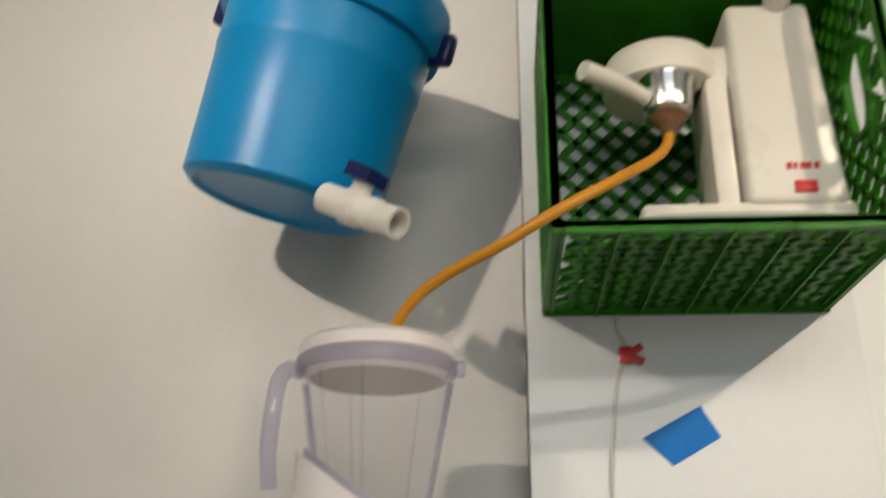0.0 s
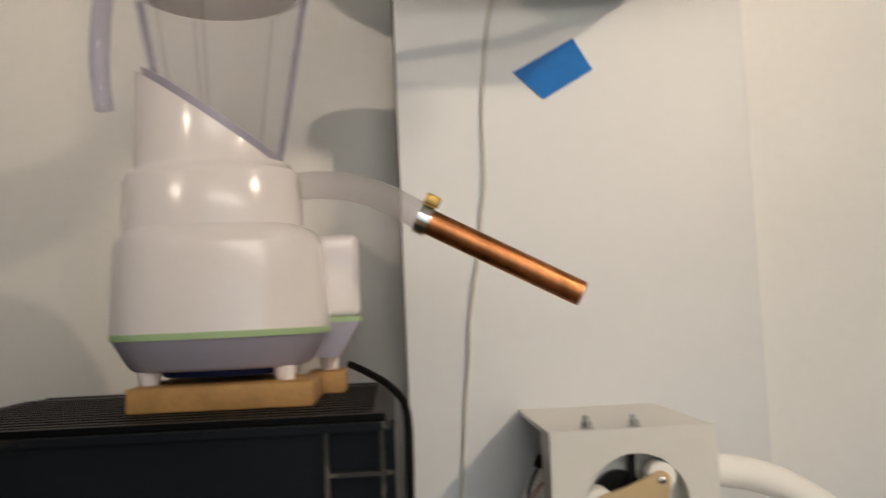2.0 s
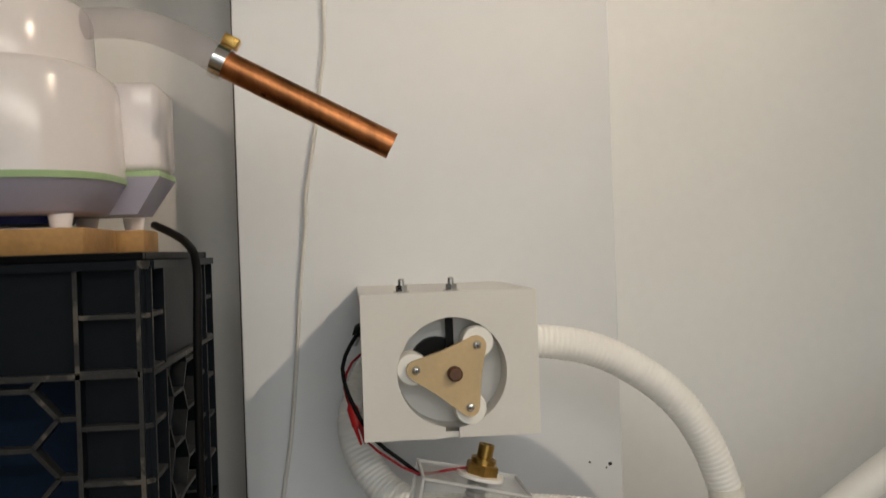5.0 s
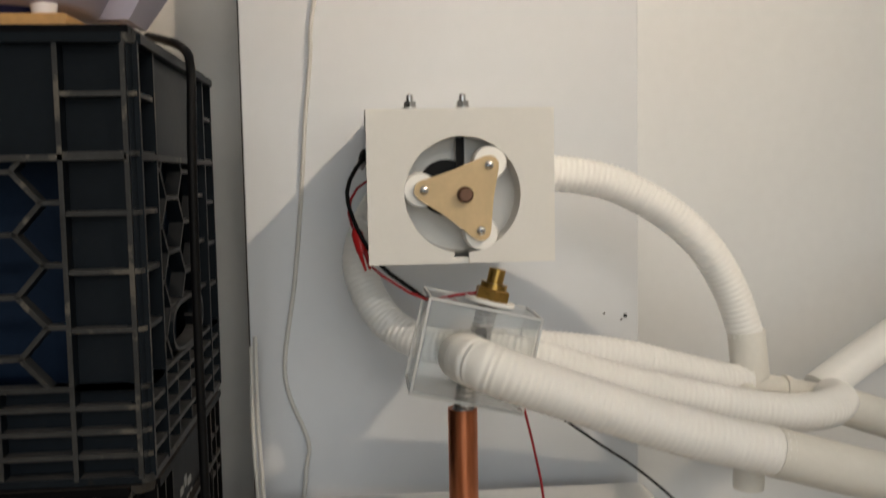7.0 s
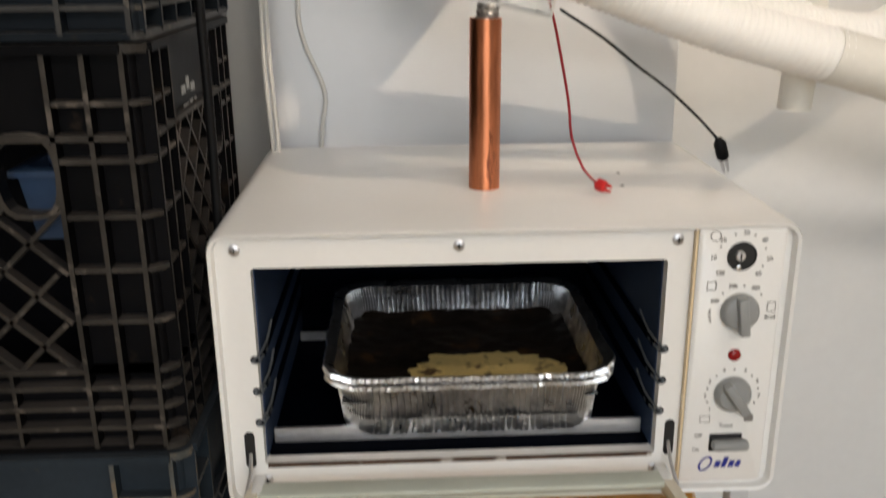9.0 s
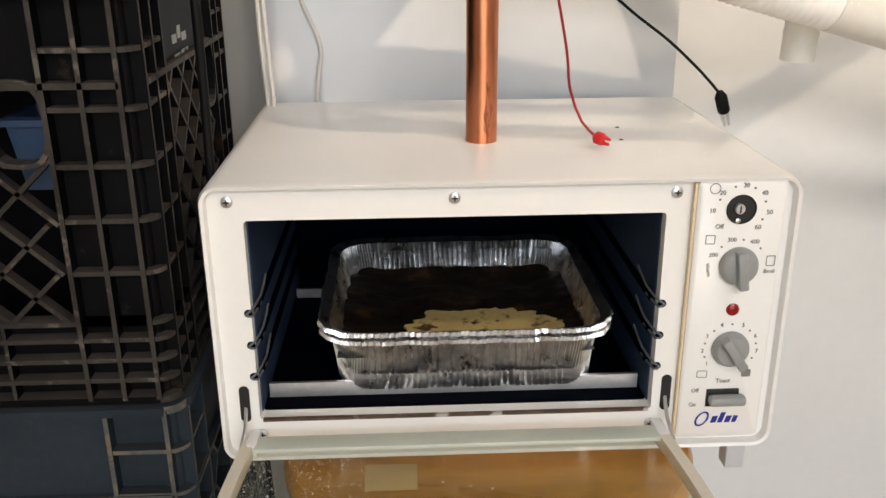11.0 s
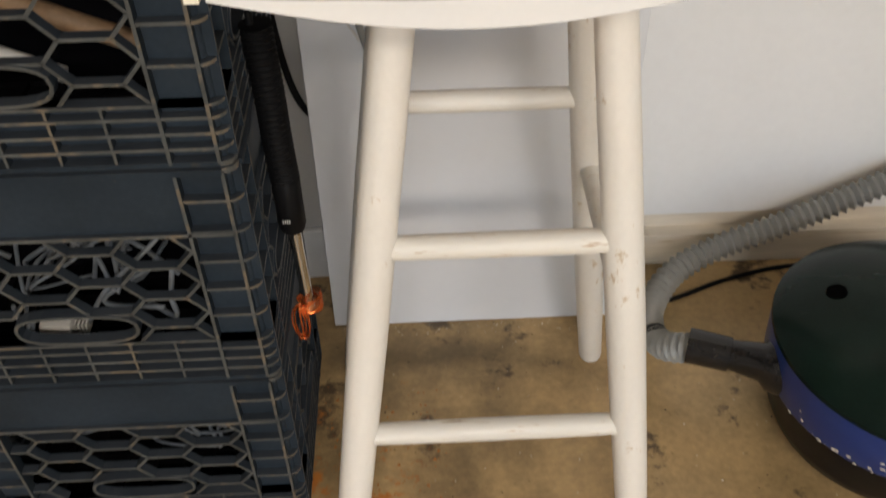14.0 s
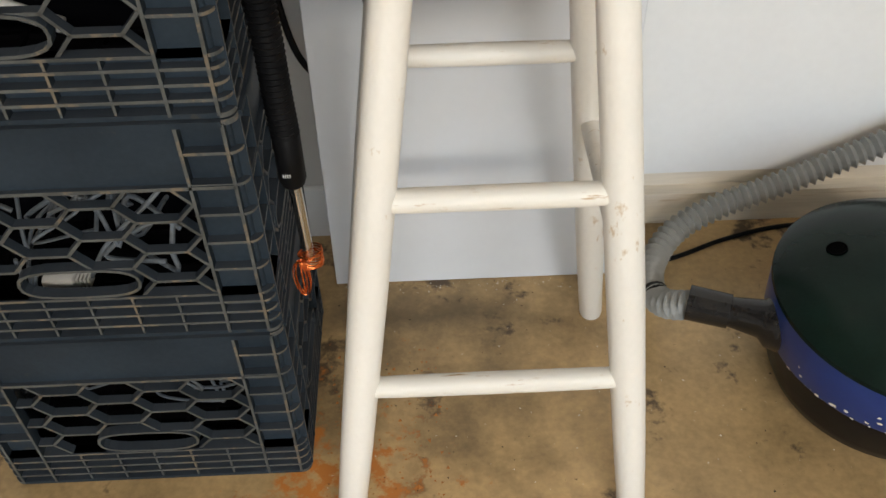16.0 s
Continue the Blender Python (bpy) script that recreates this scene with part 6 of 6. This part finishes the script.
def plug(x, y, z):
    t = thing("mains_plug", (x, y, z), "white moulded mains plug among the cables", "plug")
    bm = boxbm(x - 0.020, x + 0.014, y - 0.011, y + 0.011, z - 0.010, z + 0.010, bev=0.004)
    part("body", bm, "cable", t)
    for i in range(4):
        part("grip_rib", boxbm(x + 0.015 + i * 0.004, x + 0.017 + i * 0.004, y - 0.007, y + 0.007, z - 0.006, z + 0.006), "cable", t, smooth=None)


plug(-0.165, 0.925, 0.330)


def stick(a, b, r, material, label):
    bm = bmesh.new()
    rod(bm, a, b, r, r * 0.9, 12)
    solo("stick", bm, material, label, "stick", "sticks in the crate")


# Stick wood, its colour darkened for the dim inside of the crates.
M["dimstick"] = mat("dim_brown_stick", (0.20, 0.125, 0.07), 0.6, vary=0.3, scale=40, bump=0.1)
stick((-0.20, 0.93, 0.735), (-0.005, 0.925, 0.655), 0.010, "dimstick", "pale wooden stick inside a milk crate")
stick((-0.30, 0.96, 0.70), (-0.08, 0.94, 0.62), 0.008, "cable", "white plastic rod inside a milk crate")
stick((-0.28, 0.95, 0.90), (-0.06, 0.92, 0.868), 0.007, "dimstick", "pale stick in the black crate")


def bin_box(label, x0, x1, y0, y1, z0, z1, material):
    """An open bin with a lip, added to darken or tint a crate's inside."""
    b = thing("filler_bin", ((x0 + x1) / 2, (y0 + y1) / 2, z0), label, "bin", "bins inside the crates")
    bm = bmesh.new()
    ring = lambda k, z: [Vector((x, y, z)) for x, y in ((x0 + k, y0 + k), (x1 - k, y0 + k), (x1 - k, y1 - k), (x0 + k, y1 - k))]
    skin(bm, [ring(0.006, z0), ring(0, z1), ring(0.003, z1), ring(0.009, z0 + 0.003)])
    part("tub", bm, material, b, smooth=None)
    bm = bmesh.new()
    skin(bm, [ring(-0.004, z1 - 0.004), ring(-0.004, z1), ring(0.003, z1 + 0.001), ring(0.0005, z1 - 0.004)], cap=False)
    part("lip", bm, material, b, smooth=None)


# Blue bin added to darken and tint the inside of the top crate.
M["binblue"] = mat("dull_blue_plastic", (0.010, 0.020, 0.042), 0.5, spec=0.08, vary=0.2, scale=12, bump=0.1)
# Near-black bins are added to stand for shade within the other crates.
M["bindark"] = mat("shade_black_filler", (0.003, 0.003, 0.004), 0.6, vary=0.2, scale=12, spec=0.05)
bin_box("added dull blue filler bin inside the top crate", CX0 + 0.03, CX1 - 0.03, CY0 + 0.06, CY1 - 0.02, 1.134, 1.365, "binblue")
# Blue tub added for the bluish gleam through the black crate's hole.
M["palebin"] = mat("blue_filler_plastic", (0.03, 0.06, 0.12), 0.35, vary=0.2, scale=20)
bin_box("added small blue tub behind the hole of the black crate", -0.040, 0.012, CY0 + 0.03, CY0 + 0.08, 0.985, 1.034, "palebin")
bin_box("added dark bin, shade filler of the black crate", CX0 + 0.03, CX1 - 0.03, CY0 + 0.10, CY1 - 0.02, 0.855, 1.06, "bindark")
bin_box("added dark bin, shade filler at the back of a crate", CX0 + 0.03, CX1 - 0.03, CY0 + 0.12, CY1 - 0.02, 0.575, 0.79, "bindark")
bin_box("added dark bin, shade filler behind the cables", CX0 + 0.03, CX1 - 0.03, CY0 + 0.17, CY1 - 0.02, 0.295, 0.51, "bindark")
bin_box("added dark bin, shade filler of the floor crate", CX0 + 0.03, CX1 - 0.03, CY0 + 0.22, CY1 - 0.02, 0.016, 0.23, "bindark")

# ---- vacuum cleaner ----


def vacuum():
    cx, cy, q = 0.840, 0.997, 0.9
    v = thing("vacuum_cleaner", (cx, cy, 0), "round tub vacuum cleaner, dark dome over a scuffed blue drum", "vacuum cleaner")
    n = 64
    bm = bmesh.new()
    lathe(bm, (cx, cy, 0.006), (0, 0, 1), [(0, 0.154 * q), (0.006, 0.164 * q), (0.030, 0.177 * q), (0.089, 0.1925 * q)], n)
    part("base_skirt", bm, "skirt", v, "scuffed black base skirt")
    bm = bmesh.new()
    lathe(bm, (cx, cy, 0.095), (0, 0, 1), [(0, 0.1935 * q), (0.004, 0.1960 * q), (0.050, 0.2000 * q), (0.067, 0.1990 * q)], n)
    part("drum", bm, "vacblue", v, "dark blue scuffed drum")
    bm = bmesh.new()
    lathe(bm, (cx, cy, 0.162), (0, 0, 1), [(h, w * q) for h, w in ((0, 0.1990), (0.002, 0.2020), (0.008, 0.2015), (0.018, 0.190), (0.032, 0.162), (0.043, 0.130), (0.055, 0.08), (0.060, 0.04), (0.061, 0.008))], n)
    dome = part("dome", bm, "vactop", v, "glossy dark green-black dome")
    hx, hy = 0.739, 1.046
    bm = bmesh.new()
    lathe(bm, (hx, hy, 0.2050), (-0.28, 0.14, 0.95), [(0, 0.0130), (0.0030, 0.0130), (0.0030, 0.0110), (0.0022, 0.0105), (0.0022, 0.0001)], 24)
    part("vent_hole", bm, "pit", dome, "small round hole in the dome")
    for a in (200, 250, 320, 110):
        x, y = cx + 0.115 * math.cos(radians(a)), cy + 0.115 * math.sin(radians(a))
        bm = bmesh.new()
        lathe(bm, (x, y, 0.0), (0, 0, 1), [(0, 0.014), (0.008, 0.016)], 14)
        part("caster", bm, "black", v)
    bm = bmesh.new()
    lathe(bm, (0.682, 1.003, 0.114), (-1, 0.44, -0.06), [(0, 0.040), (0.020, 0.036), (0.030, 0.026), (0.070, 0.0205), (0.070, 0.0235), (0.125, 0.0245), (0.125, 0.020)], 28)
    part("hose_connector", bm, "blackgloss", v, "glossy black hose connector")
    part("flexible_hose", tubebm([(0.578, 1.048, 0.106), (0.566, 1.060, 0.094), (0.550, 1.085, 0.070), (0.543, 1.130, 0.050), (0.556, 1.185, 0.048), (0.600, 1.240, 0.060), (0.670, 1.270, 0.080), (0.760, 1.282, 0.110), (0.880, 1.290, 0.165), (1.05, 1.295, 0.25), (1.30, 1.29, 0.36)], 0.0178, 16, ribs=0.0036, pitch=0.0125), "greyhose", v, "grey corrugated suction hose", smooth=70)
    part("hose_strap", tubebm([(0.5445, 1.108, 0.0565), (0.5440, 1.120, 0.0530)], 0.0212, 18), "black", v, "black band round the hose")

    r = random.Random(21)
    bm = bmesh.new()
    for _ in range(18):
        a, z, s = radians(r.uniform(196, 246)), 0.098 + 0.026 * r.random() ** 3, r.uniform(0.0006, 0.0030)
        rad = 0.1768 + (z - 0.099) * 0.08
        pts = []
        for k in range(6):
            turn = k * math.pi / 3
            da, dz = s * r.uniform(0.6, 2.2) * math.cos(turn) / rad, s * r.uniform(0.4, 1.0) * math.sin(turn)
            pts.append(bm.verts.new((cx + rad * math.cos(a + da), cy + rad * math.sin(a + da), z + dz)))
        bm.faces.new(pts)
    part("paint_scuffs", bm, "palechip", v, "white scuffs along the drum's lower edge", smooth=None)


M["palechip"] = mat("pale_chips", (0.70, 0.64, 0.52), 0.7, vary=0.15, scale=90)
M["blackgloss"] = mat("glossy_black_plastic", (0.012, 0.011, 0.011), 0.12, vary=0.2, scale=20)
vacuum()
solo("floor_cable", tubebm([(0.50, 1.215, 0.004), (0.60, 1.235, 0.004), (0.70, 1.275, 0.004), (0.80, 1.30, 0.004), (0.95, 1.305, 0.004), (1.2, 1.30, 0.004)], 0.0038, 8), "black", "black cable along the foot of the wall", "cable")

# ---- crumbs and chips on the floor ----


def crumbs(name, label, count, x0, x1, y0, y1, s0, s1, material, seed, z=0.0004):
    r = random.Random(seed)
    bm = bmesh.new()
    for _ in range(count):
        x, y, s = r.uniform(x0, x1), r.uniform(y0, y1), r.uniform(s0, s1) * r.random() ** 0.8 + s0 * 0.4
        a = r.uniform(0, 6.28)
        pts = [(math.cos(a + k * 2.09 + r.uniform(-.4, .4)), math.sin(a + k * 2.09 + r.uniform(-.4, .4))) for k in range(3)]
        low = [bm.verts.new((x + s * px, y + s * py, z)) for px, py in pts]
        top = bm.verts.new((x, y, z + s * r.uniform(0.4, 0.9)))
        bm.faces.new(low)
        for i in range(3):
            bm.faces.new((low[i], low[(i + 1) % 3], top))
    solo(name, bm, material, label, "crumbs", kind="stuff", smooth=None)


M["rustchip"] = mat("rust_chips", (0.45, 0.17, 0.04), 0.8, vary=0.3, scale=90)
M["darkchip"] = mat("dark_grit", (0.05, 0.035, 0.02), 0.8, vary=0.3, scale=90)
crumbs("rust_crumbs", "orange rust flakes scattered on the floor", 260, 0.06, 0.24, 0.70, 1.08, 0.0008, 0.004, "rustchip", 3)
crumbs("pale_crumbs", "pale chips and dust on the floor", 240, 0.08, 0.95, 0.65, 1.22, 0.0005, 0.0022, "palechip", 4)
crumbs("panel_dust", "white dust along the panel's foot", 90, 0.09, 0.46, 1.186, 1.209, 0.0005, 0.002, "palechip", 6)
crumbs("dark_grit", "dark grit on the floor", 200, 0.08, 0.85, 0.65, 1.22, 0.0005, 0.0022, "darkchip", 8)
crumbs("glass_dust", "white crumbs and dust on the open glass door", 170, 0.11, 0.40, 0.747, 0.895, 0.0004, 0.0014, "palechip", 12, 0.7935)
crumbs("door_dust", "dense grey-white dust on a dirty corner of the glass door", 1500, 0.100, 0.190, 0.745, 0.893, 0.0002, 0.0010, "palechip", 15, 0.7935)
